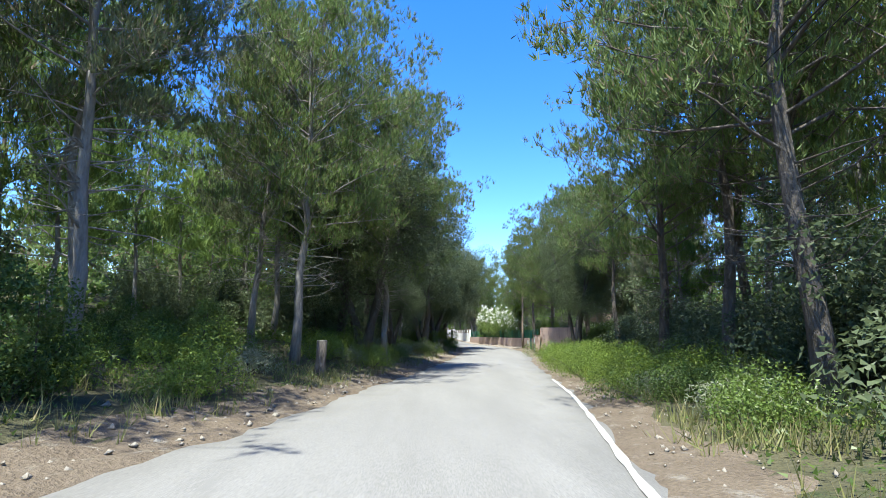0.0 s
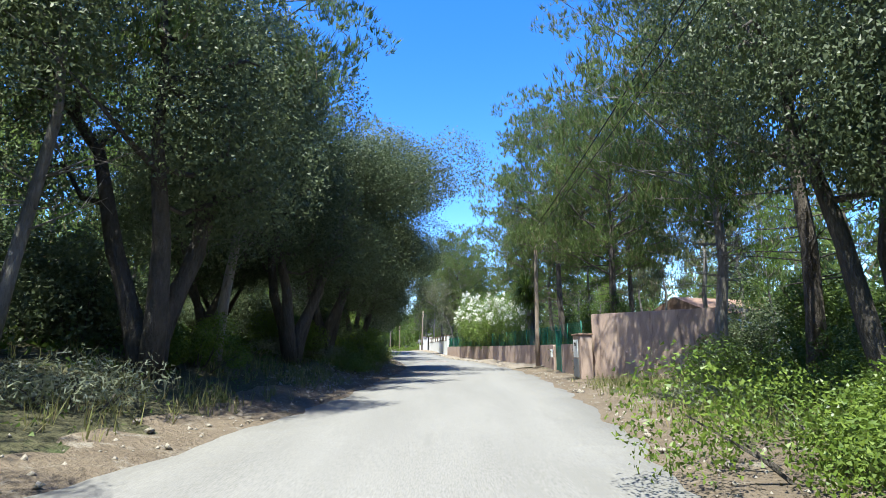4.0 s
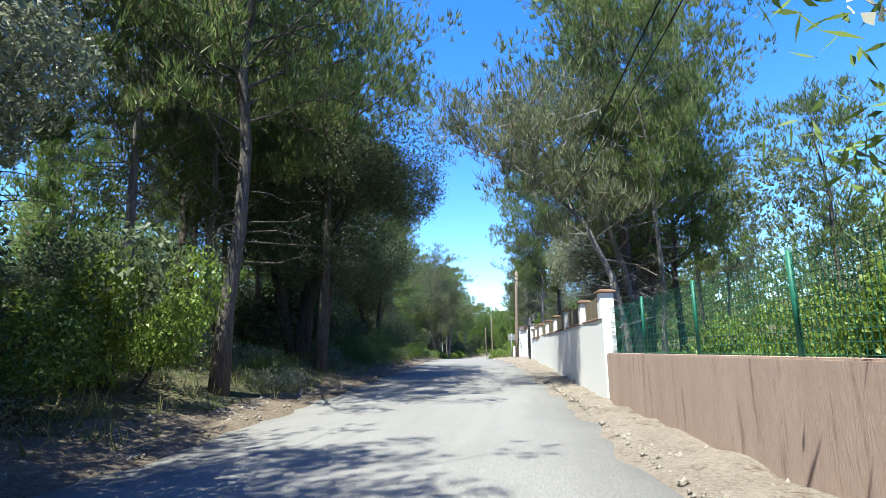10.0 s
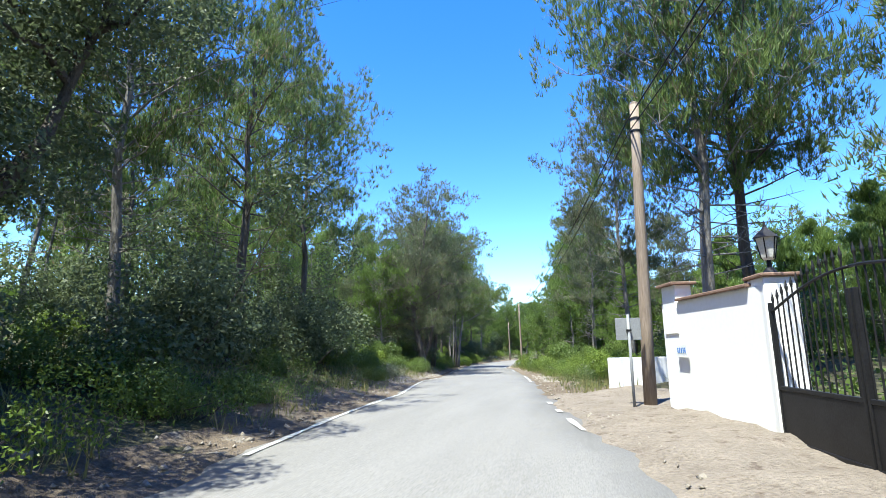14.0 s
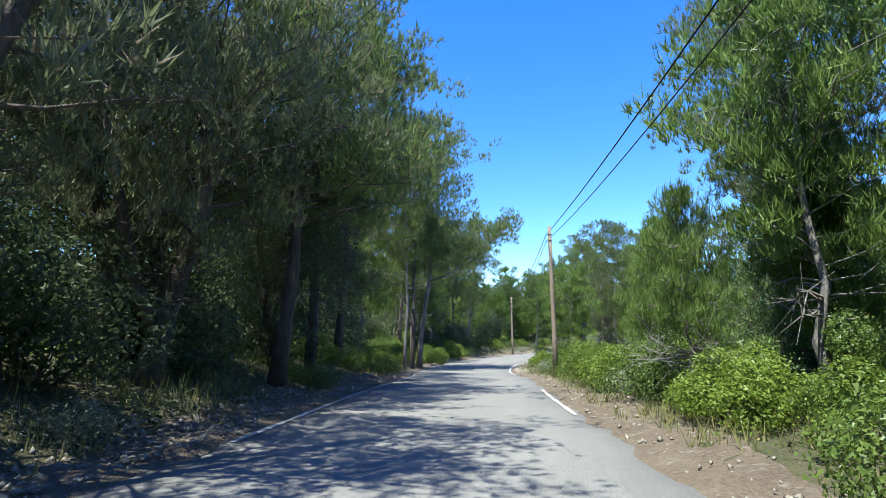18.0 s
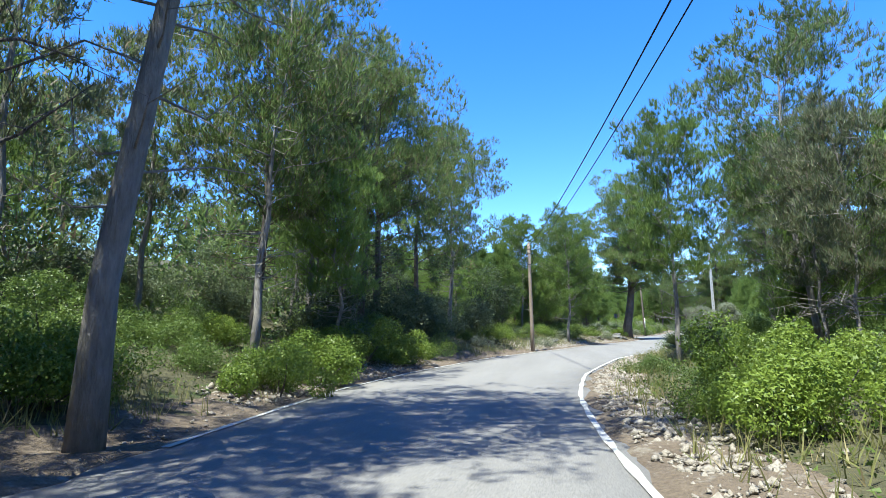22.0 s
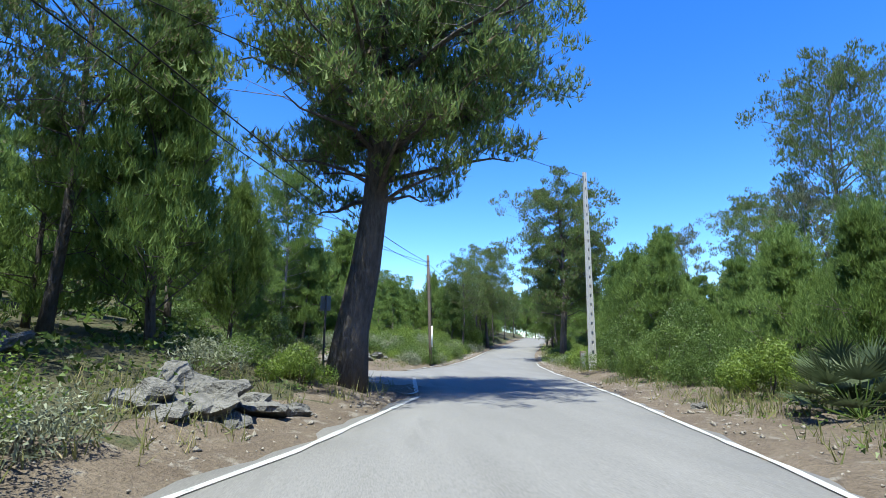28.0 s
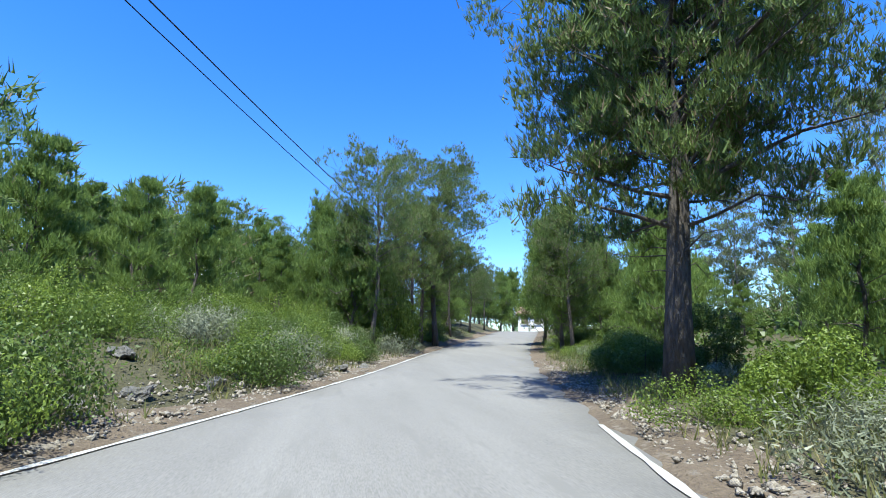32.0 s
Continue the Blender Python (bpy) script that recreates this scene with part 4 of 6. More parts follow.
E_XY = (8.07, 257.55)
E_TOP = Vector((*E_XY, ground_at(*E_XY) + 10.6))
side_step = Vector((-0.17, 0, 0))
for a, b, sag in ((top_z, top_a, 1.3), (top_a, top_b, 1.2), (top_b, top_c, 0.9), (top_c, top_d, 0.75), (top_d, top_f, 0.9), (top_f, top_n, 1.0)):
    cable(a + side_step + Vector((0, 0, -0.35)), b + side_step + Vector((0, 0, -0.35)), sag, 0.016)
    cable(a + side_step + Vector((0, 0, -0.65)), b + side_step + Vector((0, 0, -0.65)), sag + 0.25, 0.012)
cable(E_TOP + Vector((0, 0, -0.25)), top_l + Vector((0, 0, -0.3)), 0.9, 0.014)
cable(top_l + Vector((0, 0, -0.3)), top_f + Vector((0, 0, -0.45)), 0.7, 0.012)

# ------------------------------------------------------------ entrance, meter pillar, garden fence
def post_box(name, parent, lo, hi, mat, label="", bevel=0.012):
    return part(name, bm_box(lo, hi, bevel), mat, parent, label)


meter = root("meter_pillar", "terracotta rendered pillar with two meter doors", "meter box")
post_box("body", meter, (0.0, -0.62, -0.5), (0.46, 0.62, 1.68), WALL_BROWN, bevel=0.02)
post_box("coping", meter, (-0.04, -0.66, 1.68), (0.5, 0.66, 1.74), TILE)
upper = post_box("meter_door", meter, (-0.03, -0.34, 0.86), (-0.002, 0.42, 1.52), PALE_BOX, "pale enamelled meter door")
post_box("label_plate", upper, (-0.036, -0.02, 1.28), (-0.03, 0.16, 1.42), IRON)
lower = post_box("meter_door", meter, (-0.03, -0.40, 0.12), (-0.002, 0.46, 0.82), PLATE, "grey metal meter door")
post_box("latch", lower, (-0.045, 0.36, 0.44), (-0.03, 0.41, 0.52), IRON)
meter.matrix_basis = Matrix.Translation((9.37, 54.95, -0.25)) @ pose(0, 0, 0, 0, 0, -2)

sign = root("wall_sign", "small white and blue enamel sign on a wall", "sign")
post_box("plate", sign, (0, -0.012, 0), (0.34, 0.0, 0.46), PALE_BOX, bevel=0.003)
post_box("emblem", sign, (0.06, -0.016, 0.20), (0.28, -0.012, 0.42), BLUE_SIGN, bevel=0.0)
for k in range(3):
    post_box("text_bar", sign, (0.05, -0.016, 0.04 + 0.045 * k), (0.29, -0.012, 0.06 + 0.045 * k), PLATE, bevel=0.0)
sign.matrix_basis = Matrix.Translation((10.72, 54.14, 1.55)) @ pose(0, 0, 0, 0, 0, -51)

pillar_post = root("letterbox_pillar", "rendered gate pillar carrying a pale letterbox", "pillar")
post_box("pillar_body", pillar_post, (-0.06, -0.2, -0.5), (0.3, 0.2, 1.3), WALL_BROWN, bevel=0.02)
letter = post_box("letterbox", pillar_post, (-0.13, -0.14, 0.72), (-0.06, 0.14, 1.1), PALE_BOX, "pale metal letterbox")
post_box("slot", letter, (-0.136, -0.1, 0.98), (-0.13, 0.1, 1.01), IRON, bevel=0.0)
pillar_post.matrix_basis = Matrix.Translation((9.8, 61.25, -0.2))

green_gate = root("garden_gate", "narrow green enamelled steel garden gate, closed", "gate")
for y in (-0.52, 0.46):
    post_box("gate_post", green_gate, (0.0, y, -0.3), (0.07, y + 0.07, 2.15), GREEN_METAL)
post_box("panel", green_gate, (0.02, -0.45, 0.1), (0.05, 0.46, 1.25), GREEN_METAL)
post_box("top_rail", green_gate, (0.015, -0.45, 1.98), (0.055, 0.46, 2.04), GREEN_METAL)
for k in range(8):
    post_box("bar", green_gate, (0.025, -0.40 + 0.11 * k, 1.25), (0.045, -0.38 + 0.11 * k, 1.98), GREEN_METAL, bevel=0.0)
post_box("gate_handle", green_gate, (-0.04, 0.34, 0.95), (0.02, 0.44, 0.99), IRON)
green_gate.matrix_basis = Matrix.Translation((9.86, 60.42, -0.2))

fence = root("garden_fence", "green wire mesh fence on the garden wall", "fence")
fence_line = [(p[0] + 0.12, p[1]) for p in BROWN]
for i in range(len(fence_line) - 1):
    a, b = Vector((*fence_line[i], 1.11)), Vector((*fence_line[i + 1], 1.11))
    n_post = max(1, round((b - a).length / 2.3))
    for k in range(n_post):
        p = a.lerp(b, k / n_post)
        if 59.7 < p.y < 61.0:
            continue
        v, f = tube([p, p + Vector((0, 0, 0.98))], [0.026, 0.026], 8)
        child("fence_post", mesh_of("fence_post", v, f, GREEN_METAL, True), fence)
wires = []
for i in range(len(fence_line) - 1):
    a, b = Vector((*fence_line[i], 1.13)), Vector((*fence_line[i + 1], 1.13))
    for k in range(10):
        h = Vector((0, 0, 0.02 + 0.1 * k))
        wires.append(tube([a + h, b + h], [0.004, 0.004], 3, False))
    n_w = int((b - a).length / 0.075)
    for k in range(n_w):
        p = a.lerp(b, k / n_w)
        wires.append(tube([p, p + Vector((0, 0, 0.93))], [0.004, 0.004], 3, False))
v, f = join(wires)
tagged(child("wire_mesh", mesh_of("wire_mesh", v, f, GREEN_METAL), fence), kind="stuff")


# ------------------------------------------------------------ white wall: pillars, reed panels, gate, lanterns
def wall_x(y):
    return float(np.interp(y, [p[1] for p in WHITE], [p[0] for p in WHITE]))


PILLARS = [97.72, 100.35, 103.5, 106.7, 109.85, 112.95, 115.95, 119.3]
turn_w = math.degrees(math.atan2(WHITE[-1][1] - WHITE[0][1], WHITE[-1][0] - WHITE[0][0])) - 90
pil = root("wall_pillar", "white plastered wall pillar with a clay tile cap", "pillar", "pillars of the white wall")
post_box("shaft", pil, (-0.02, -0.16, 0.0), (0.28, 0.16, 0.56), WALL_WHITE, bevel=0.015)
cap_bm = bm_box((-0.06, -0.21, 0.56), (0.32, 0.21, 0.60), 0.01)
part("cap", cap_bm, TILE, pil, "brown clay tile cap")
part("cap_top", bm_box((-0.01, -0.15, 0.60), (0.27, 0.15, 0.635), 0.015), TILE, pil)
for k, y in enumerate(PILLARS):
    m = Matrix.Translation((wall_x(y), y, 1.85)) @ pose(0, 0, 0, 0, 0, turn_w)
    if k == 0:
        pil.matrix_basis = m
    else:
        copy_thing(pil, m)

board_me = mesh_of("board", [(0, 0, 0), (0.02, 0, 0), (0.02, 0.112, 0), (0, 0.112, 0), (0.002, 0.003, 0.46), (0.018, 0.003, 0.46), (0.018, 0.109, 0.46), (0.002, 0.109, 0.46)],
                   [(0, 3, 2, 1), (4, 5, 6, 7), (0, 1, 5, 4), (1, 2, 6, 5), (2, 3, 7, 6), (3, 0, 4, 7)], WOOD_GREY)
for y0, y1 in zip(PILLARS, PILLARS[1:]):
    panel = root("wood_panel", "weathered grey wooden board panel between white pillars", "fence panel", "board panels")
    ln = y1 - y0 - 0.42
    n_b = int(ln / 0.118)
    for k in range(n_b):
        child("board", board_me, panel, "", Matrix.Translation((0.08 + rng.uniform(-0.004, 0.004), 0.118 * k, 0.02 + rng.uniform(-0.012, 0.012))))
    post_box("ledge", panel, (-0.025, -0.03, -0.03), (0.3, n_b * 0.118 + 0.03, 0.02), TILE, "clay tile ledge")
    panel.matrix_basis = Matrix.Translation((wall_x(y0 + 0.21), y0 + 0.21, 1.875)) @ pose(0, 0, 0, 0, 0, turn_w)

GATE_A, GATE_B = Vector((2.42, 120.62, 0.5)), Vector((2.08, 124.4, 0.5))
gate_turn = math.degrees(math.atan2((GATE_B - GATE_A).y, (GATE_B - GATE_A).x))
gate = root("driveway_gate", "closed black iron driveway gate with arched top", "gate")
g_len = (GATE_B - GATE_A).length
for leaf_i in range(2):
    x0 = 0.02 + leaf_i * g_len / 2
    x1 = x0 + g_len / 2 - 0.04
    leaf_p = post_box("gate_leaf", gate, (x0, -0.02, 0.12), (x1, 0.02, 0.72), IRON, "sheet iron lower panel", 0.004)
    for xx in (x0, x1 - 0.05):
        post_box("stile", leaf_p, (xx, -0.03, 0.06), (xx + 0.05, 0.03, 1.85), IRON, bevel=0.004)
    post_box("rail", leaf_p, (x0, -0.028, 0.72), (x1, 0.028, 0.77), IRON, bevel=0.004)
    post_box("rail", leaf_p, (x0, -0.028, 0.06), (x1, 0.028, 0.12), IRON, bevel=0.004)
    for k in range(13):
        xx = x0 + 0.1 + (x1 - x0 - 0.2) * k / 12
        u = xx / g_len
        top = 1.80 + 0.36 * math.sin(math.pi * u)
        v, f = tube([(xx, 0, 0.74), (xx, 0, top), (xx, 0, top + 0.05), (xx, 0, top + 0.15)], [0.010, 0.010, 0.02, 0.002], 6)
        child("bar", mesh_of("bar", v, f, IRON), leaf_p)
    arc = []
    for k in range(13):
        xx = x0 + (x1 - x0) * k / 12
        arc.append((xx, 0, 1.71 + 0.36 * math.sin(math.pi * xx / g_len)))
    v, f = tube(arc, [0.018] * 13, 6)
    child("top_rail", mesh_of("top_rail", v, f, IRON, True), leaf_p)
gate.matrix_basis = Matrix.Translation(GATE_A) @ pose(0, 0, 0, 0, 0, gate_turn)


def lantern(x, y, z):
    ob = root("lantern", "black wall-top lantern with pale glass", "lamp", "gate lanterns")
    def ring(zs, rs, n=6):
        return tube([(0, 0, a) for a in zs], rs, n)
    child("foot", mesh_of("foot", *ring((0, 0.04, 0.1, 0.2), (0.11, 0.09, 0.035, 0.03), 10), IRON), ob)
    child("glass", mesh_of("glass", *ring((0.2, 0.24, 0.52), (0.06, 0.085, 0.14)), GLASS_LAMP), ob)
    for k in range(6):
        a = math.pi / 3 * k
        v, f = tube([(0.09 * math.cos(a), 0.09 * math.sin(a), 0.22), (0.145 * math.cos(a), 0.145 * math.sin(a), 0.53)], [0.008, 0.008], 4)
        child("rib", mesh_of("rib", v, f, IRON), ob)
    child("roof", mesh_of("roof", *ring((0.52, 0.54, 0.64, 0.68), (0.18, 0.17, 0.06, 0.03)), IRON), ob)
    child("finial", mesh_of("finial", *ring((0.68, 0.72, 0.78), (0.03, 0.02, 0.004)), IRON), ob)
    ob.matrix_basis = Matrix.Translation((x, y, z))
    return ob


gate_pillar = root("gate_pillar", "white plastered gate pillar with a clay tile cap", "pillar", "gate pillars")
post_box("shaft", gate_pillar, (-0.03, -0.26, 0.0), (0.42, 0.26, 2.3), WALL_WHITE, bevel=0.015)
post_box("cap", gate_pillar, (-0.07, -0.3, 2.3), (0.46, 0.3, 2.35), TILE, "brown clay tile cap", 0.012)
gate_pillar.matrix_basis = Matrix.Translation((2.47, 120.32, 0.42)) @ pose(0, 0, 0, 0, 0, turn_w)
copy_thing(gate_pillar, Matrix.Translation((2.05, 124.7, 0.42)) @ pose(0, 0, 0, 0, 0, turn_w))
lantern(2.66, 120.32, 2.775)
lantern(2.24, 124.7, 2.775)

end_cap = root("white_pillar", "white wall-end pillar with clay tile coping", "pillar")
post_box("coping", end_cap, (-0.06, 0.2, 0.0), (0.34, 2.55, 0.05), TILE, bevel=0.01)
post_box("end_pillar", end_cap, (-0.02, 2.6, -0.6), (0.30, 3.2, 0.32), WALL_WHITE, bevel=0.015)
post_box("end_pillar_cap", end_cap, (-0.1, 2.52, 0.32), (0.38, 3.28, 0.37), TILE, bevel=0.01)
end_cap.matrix_basis = Matrix.Translation((2.02, 124.62, 2.62)) @ pose(0, 0, 0, 0, 0, math.degrees(math.atan2(3.3, -0.83)) - 90)

plaque = root("house_plaque", "small blue and white tiled plaque on the white wall", "plaque")
post_box("plate", plaque, (-0.02, 0, 0), (0.0, 0.42, 0.2), PALE_BOX, bevel=0.004)
for k in range(5):
    post_box("text_bar", plaque, (-0.025, 0.04 + 0.072 * k, 0.05), (-0.02, 0.08 + 0.072 * k, 0.15), BLUE_SIGN, bevel=0.0)
plaque.matrix_basis = Matrix.Translation((1.43, 126.75, 1.62)) @ pose(0, 0, 0, 0, 0, 14)

road_sign = root("road_sign", "grey metal road sign seen from behind on a thin post", "sign")
v, f = tube([(0, 0, -0.3), (0, 0, 1.95)], [0.03, 0.03], 8)
child("post", mesh_of("post", v, f, PLATE, True), road_sign)
post_box("plate", road_sign, (-0.26, 0.03, 1.42), (0.26, 0.05, 1.88), PLATE, bevel=0.006)
post_box("clip", road_sign, (-0.05, -0.035, 1.6), (0.05, 0.03, 1.64), IRON, bevel=0.0)
road_sign.matrix_basis = Matrix.Translation((0.6, 128.3, ground_at(0.6, 128.3))) @ pose(0, 0, 0, 0, 0, 8)

junction_sign = root("road_sign", "small weathered grey metal sign on a post behind a pine", "sign")
v, f = tube([(0, 0, -0.3), (0, 0, 2.45)], [0.035, 0.035], 8)
child("post", mesh_of("post", v, f, POLE_DARK, True), junction_sign)
post_box("plate", junction_sign, (-0.17, 0.035, 1.95), (0.17, 0.055, 2.42), PLATE, bevel=0.006)
junction_sign.matrix_basis = Matrix.Translation((-4.75, 248.6, ground_at(-4.75, 248.6))) @ pose(0, 0, 0, 0, 0, 20)

letter_post = root("letterbox_group", "dark letterboxes on a low white wall", "letterbox")
for k in range(3):
    post_box("letterbox", letter_post, (0.0 + 0.33 * k, -0.12, 1.0), (0.28 + 0.33 * k, 0.0, 1.3), IRON if k else PLATE)
letter_post.matrix_basis = Matrix.Translation((1.3, 133.1, 0.15)) @ pose(0, 0, 0, 0, 0, 24)

# ------------------------------------------------------------ concrete pole, fittings on the wooden poles
concrete_pole = root("concrete_pole", "tall pale concrete pole with open slots", "pole", "utility poles")
for sx in (-1, 1):
    bm = bmesh.new()
    lo = [bm.verts.new((sx * 0.15 + dx, dy, -0.4)) for dx, dy in ((-0.05, -0.1), (0.05, -0.1), (0.05, 0.1), (-0.05, 0.1))]
    hi = [bm.verts.new((sx * 0.065 + dx, dy, 10.6)) for dx, dy in ((-0.03, -0.06), (0.03, -0.06), (0.03, 0.06), (-0.03, 0.06))]
    for k in range(4):
        bm.faces.new((lo[k], lo[(k + 1) % 4], hi[(k + 1) % 4], hi[k]))
    bm.faces.new(lo[::-1])
    bm.faces.new(hi)
    part("leg", bm, CONCRETE, concrete_pole)
for k in range(22):
    z = 0.05 + 0.485 * k
    w = 0.15 - 0.085 * z / 10.6
    post_box("web", concrete_pole, (-w, -0.05, z), (w, 0.05, z + (0.32 if k else 0.6)), CONCRETE, bevel=0.006)
for k in range(2):
    v, f = tube([(-0.12, 0, 10.3 - 0.3 * k), (-0.3, 0, 10.33 - 0.3 * k)], [0.015, 0.015], 6)
    child("hook", mesh_of("hook", v, f, IRON), concrete_pole)
concrete_pole.matrix_basis = Matrix.Translation((*E_XY, ground_at(*E_XY))) @ pose(0, 0, 0, 0, 0, 20)

stub = root("cable_cabinet", "narrow weathered grey cable cabinet beside a pole", "cabinet")
post_box("body", stub, (-0.14, -0.12, -0.2), (0.14, 0.12, 1.05), WOOD_GREY, bevel=0.02)
post_box("door", stub, (-0.1, -0.135, 0.1), (0.1, -0.122, 0.95), PLATE, bevel=0.004)
stub.matrix_basis = Matrix.Translation((7.72, 257.95, ground_at(7.72, 257.95))) @ pose(0, 0, 0, 0, 0, -12)

coil_pts = [(0.24 * math.cos(a), 0.03 * math.sin(3 * a), 0.36 * math.sin(a)) for a in np.linspace(0, 4 * math.pi, 40)]
v, f = tube(coil_pts, [0.022] * 40, 5)
child("cable_coil", mesh_of("cable_coil", v, f, CABLE, True), pole_d, "coil of spare black cable", Matrix.Translation((-0.05, -0.14, 5.9)))
v, f = tube([(0.02, -0.13, 1.4), (0.02, -0.13, 2.8)], [0.055, 0.055], 10)
child("guard_pipe", mesh_of("guard_pipe", v, f, PALE_BOX, True), pole_f, "white plastic guard pipe")
v, f = tube([(0.02, -0.13, 2.75), (-0.05, -0.12, 4.2), (-0.12, -0.1, 6.5)], [0.02, 0.02, 0.02], 6)
child("riser_cable", mesh_of("riser_cable", v, f, CABLE, True), pole_f)


# ------------------------------------------------------------ rocks and stones
def rock_mesh(name, seed, rough, mat, level=2):
    bm = bmesh.new()
    bmesh.ops.create_icosphere(bm, subdivisions=level, radius=0.5)
    for v in bm.verts:
        n = noise.noise(v.co * 2.3 + Vector((seed * 7.1, 0, 0))) * rough + (0.5 - abs(noise.noise(v.co * 4.1 + Vector((0, seed * 3.3, 0))))) * rough * 0.7 - rough * 0.3 + noise.noise(v.co * 9 + Vector((seed, 0, 3))) * rough * 0.22 + noise.noise(v.co * 17 + Vector((seed, 5, 3))) * rough * 0.16
        v.co = v.co * (1 + n)
        v.co.z = max(v.co.z * 0.72, -0.2)
    me = bpy.data.meshes.new(name)
    bm.to_mesh(me)
    bm.free()
    me.materials.append(mat)
    return me


ROCKS = [rock_mesh("rock", k, 0.75, ROCK, 3) for k in range(4)]
STONES = [rock_mesh("stone", 9 + k, 0.45, GRAVEL, 1) for k in range(4)]


def rock(x, y, size, label="grey weathered limestone rock on the bank", flat=0.8):
    size *= 1.0 if y > 262 and x < -2 else 0.85
    taken.append(((x, y), size * 1.6 + 1.0))
    ob = new("rock", ROCKS[int(rng.integers(4))])
    ob.matrix_basis = Matrix.Translation((x, y, ground_at(x, y) + 0.04 * size)) @ pose(0, 0, 0, rng.uniform(-25, 25), rng.uniform(-25, 25), rng.uniform(0, 360)) @ Matrix.Diagonal((size * 1.25, size, size * flat, 1))
    return tagged(ob, label, "rock", "rocks on the banks")


for x, y, size in ((-6.3, 239.0, 1.25), (-5.8, 239.8, 1.35), (-5.2, 240.5, 1.15), (-5.3, 239.4, 0.6), (-6.4, 240.2, 1.2), (-4.7, 241.0, 0.7), (-8.8, 246.2, 1.1), (-9.4, 240.6, 1.0),
                   (-10.2, 267.7, 1.8), (-9.3, 267.0, 1.7), (-8.3, 266.2, 1.3), (-7.4, 265.6, 1.0), (-9.9, 266.7, 0.8), (-5.2, 264.1, 1.2), (-4.2, 264.3, 1.5), (-3.5, 264.2, 1.1), (-2.6, 265.0, 0.8), (-5.7, 264.0, 0.7), (-4.6, 263.6, 0.7), (-1.6, 265.6, 0.5),
                   (1.9, 273.6, 0.5), (2.4, 274.8, 0.6), (3.2, 277.0, 0.6), (3.5, 280.0, 0.6), (7.0, 290.4, 0.9), (9.9, 294.9, 0.7), (-1.7, 76.2, 1.2), (-1.1, 77.2, 1.1), (-11.3, 158.7, 0.6), (-11.0, 158.2, 0.4), (-13.3, 170.2, 0.5), (-17.4, 199.6, 0.5), (-7.4, 234.9, 0.8), (-8.3, 232.4, 0.6),
                   (-0.9, 78.6, 0.5), (-16.8, 196.5, 0.45), (-17.3, 197.4, 0.4), (-16.4, 198.9, 0.35), (-15.9, 201.0, 0.3),
                   (-10.6, 226.0, 0.7), (-11.5, 223.5, 0.8), (-9.7, 228.1, 0.6), (-12.1, 222.3, 0.5), (3.7, 241.8, 0.5),
                   (3.6, 274.2, 0.55), (4.1, 275.9, 0.5), (1.4, 277.2, 0.7), (5.9, 283.6, 0.7), (6.8, 285.4, 0.7), (4.9, 279.5, 0.4), (0.6, 275.5, 0.6)):
    rock(x, y, size)
for k in range(150):
    s = rng.uniform(4, 296)
    side = rng.uniform() < 0.5
    if side and 53 < s < 133:
        continue
    d = edge_right(s) + rng.uniform(0.5, 1.7) if side else edge_left(s) - rng.uniform(0.5, 2.0)
    p = spot(s, d)
    if side_road_gap(p.x, p.y) < SIDE_W + 1:
        continue
    size = rng.uniform(0.06, 0.2)
    ob = new("stone", STONES[k % 4])
    ob.matrix_basis = Matrix.Translation(p + Vector((0, 0, 0.02))) @ pose(0, 0, 0, 0, 0, rng.uniform(0, 360)) @ Matrix.Diagonal((size * 1.3, size, size * 0.8, 1))
    tagged(ob, "pale loose limestone lying on the verge", "stone", "stones on the verge")


def pebbles():
    n = 7000
    s = rng.uniform(-6, 296, n)
    side = rng.uniform(0, 1, n) < 0.5
    d = np.abs(rng.normal(0, 0.75, n)) + 0.12
    dd = np.where(side, edge_right(s) + d, edge_left(s) - d)
    p = on_road(s, dd)
    ok = side_road_gap(p[:, 0], p[:, 1]) > SIDE_W + 0.3
    p = p[ok]
    z = height(p, sink=False) + 0.02
    r = 0.016 + np.minimum(rng.gamma(1.4, 0.014, len(p)), 0.06)
    base = np.array([(1, 0, 0), (-0.5, 0.87, 0), (-0.5, -0.87, 0), (0, 0, 0.8), (0, 0, -0.6)])
    v = (np.column_stack([p, z])[:, None, :] + (base[None] + rng.normal(0, 0.2, (len(p), 5, 3))) * r[:, None, None]).reshape(-1, 3)
    fb = np.array([(0, 1, 3), (1, 2, 3), (2, 0, 3), (1, 0, 4), (2, 1, 4), (0, 2, 4)])
    f = (np.arange(len(p))[:, None, None] * 5 + fb[None]).reshape(-1, 3)
    tagged(new("gravel", mesh_of("gravel", v, f, GRAVEL)), "loose pale gravel and stones along the road's edge", "gravel", kind="stuff")


pebbles()


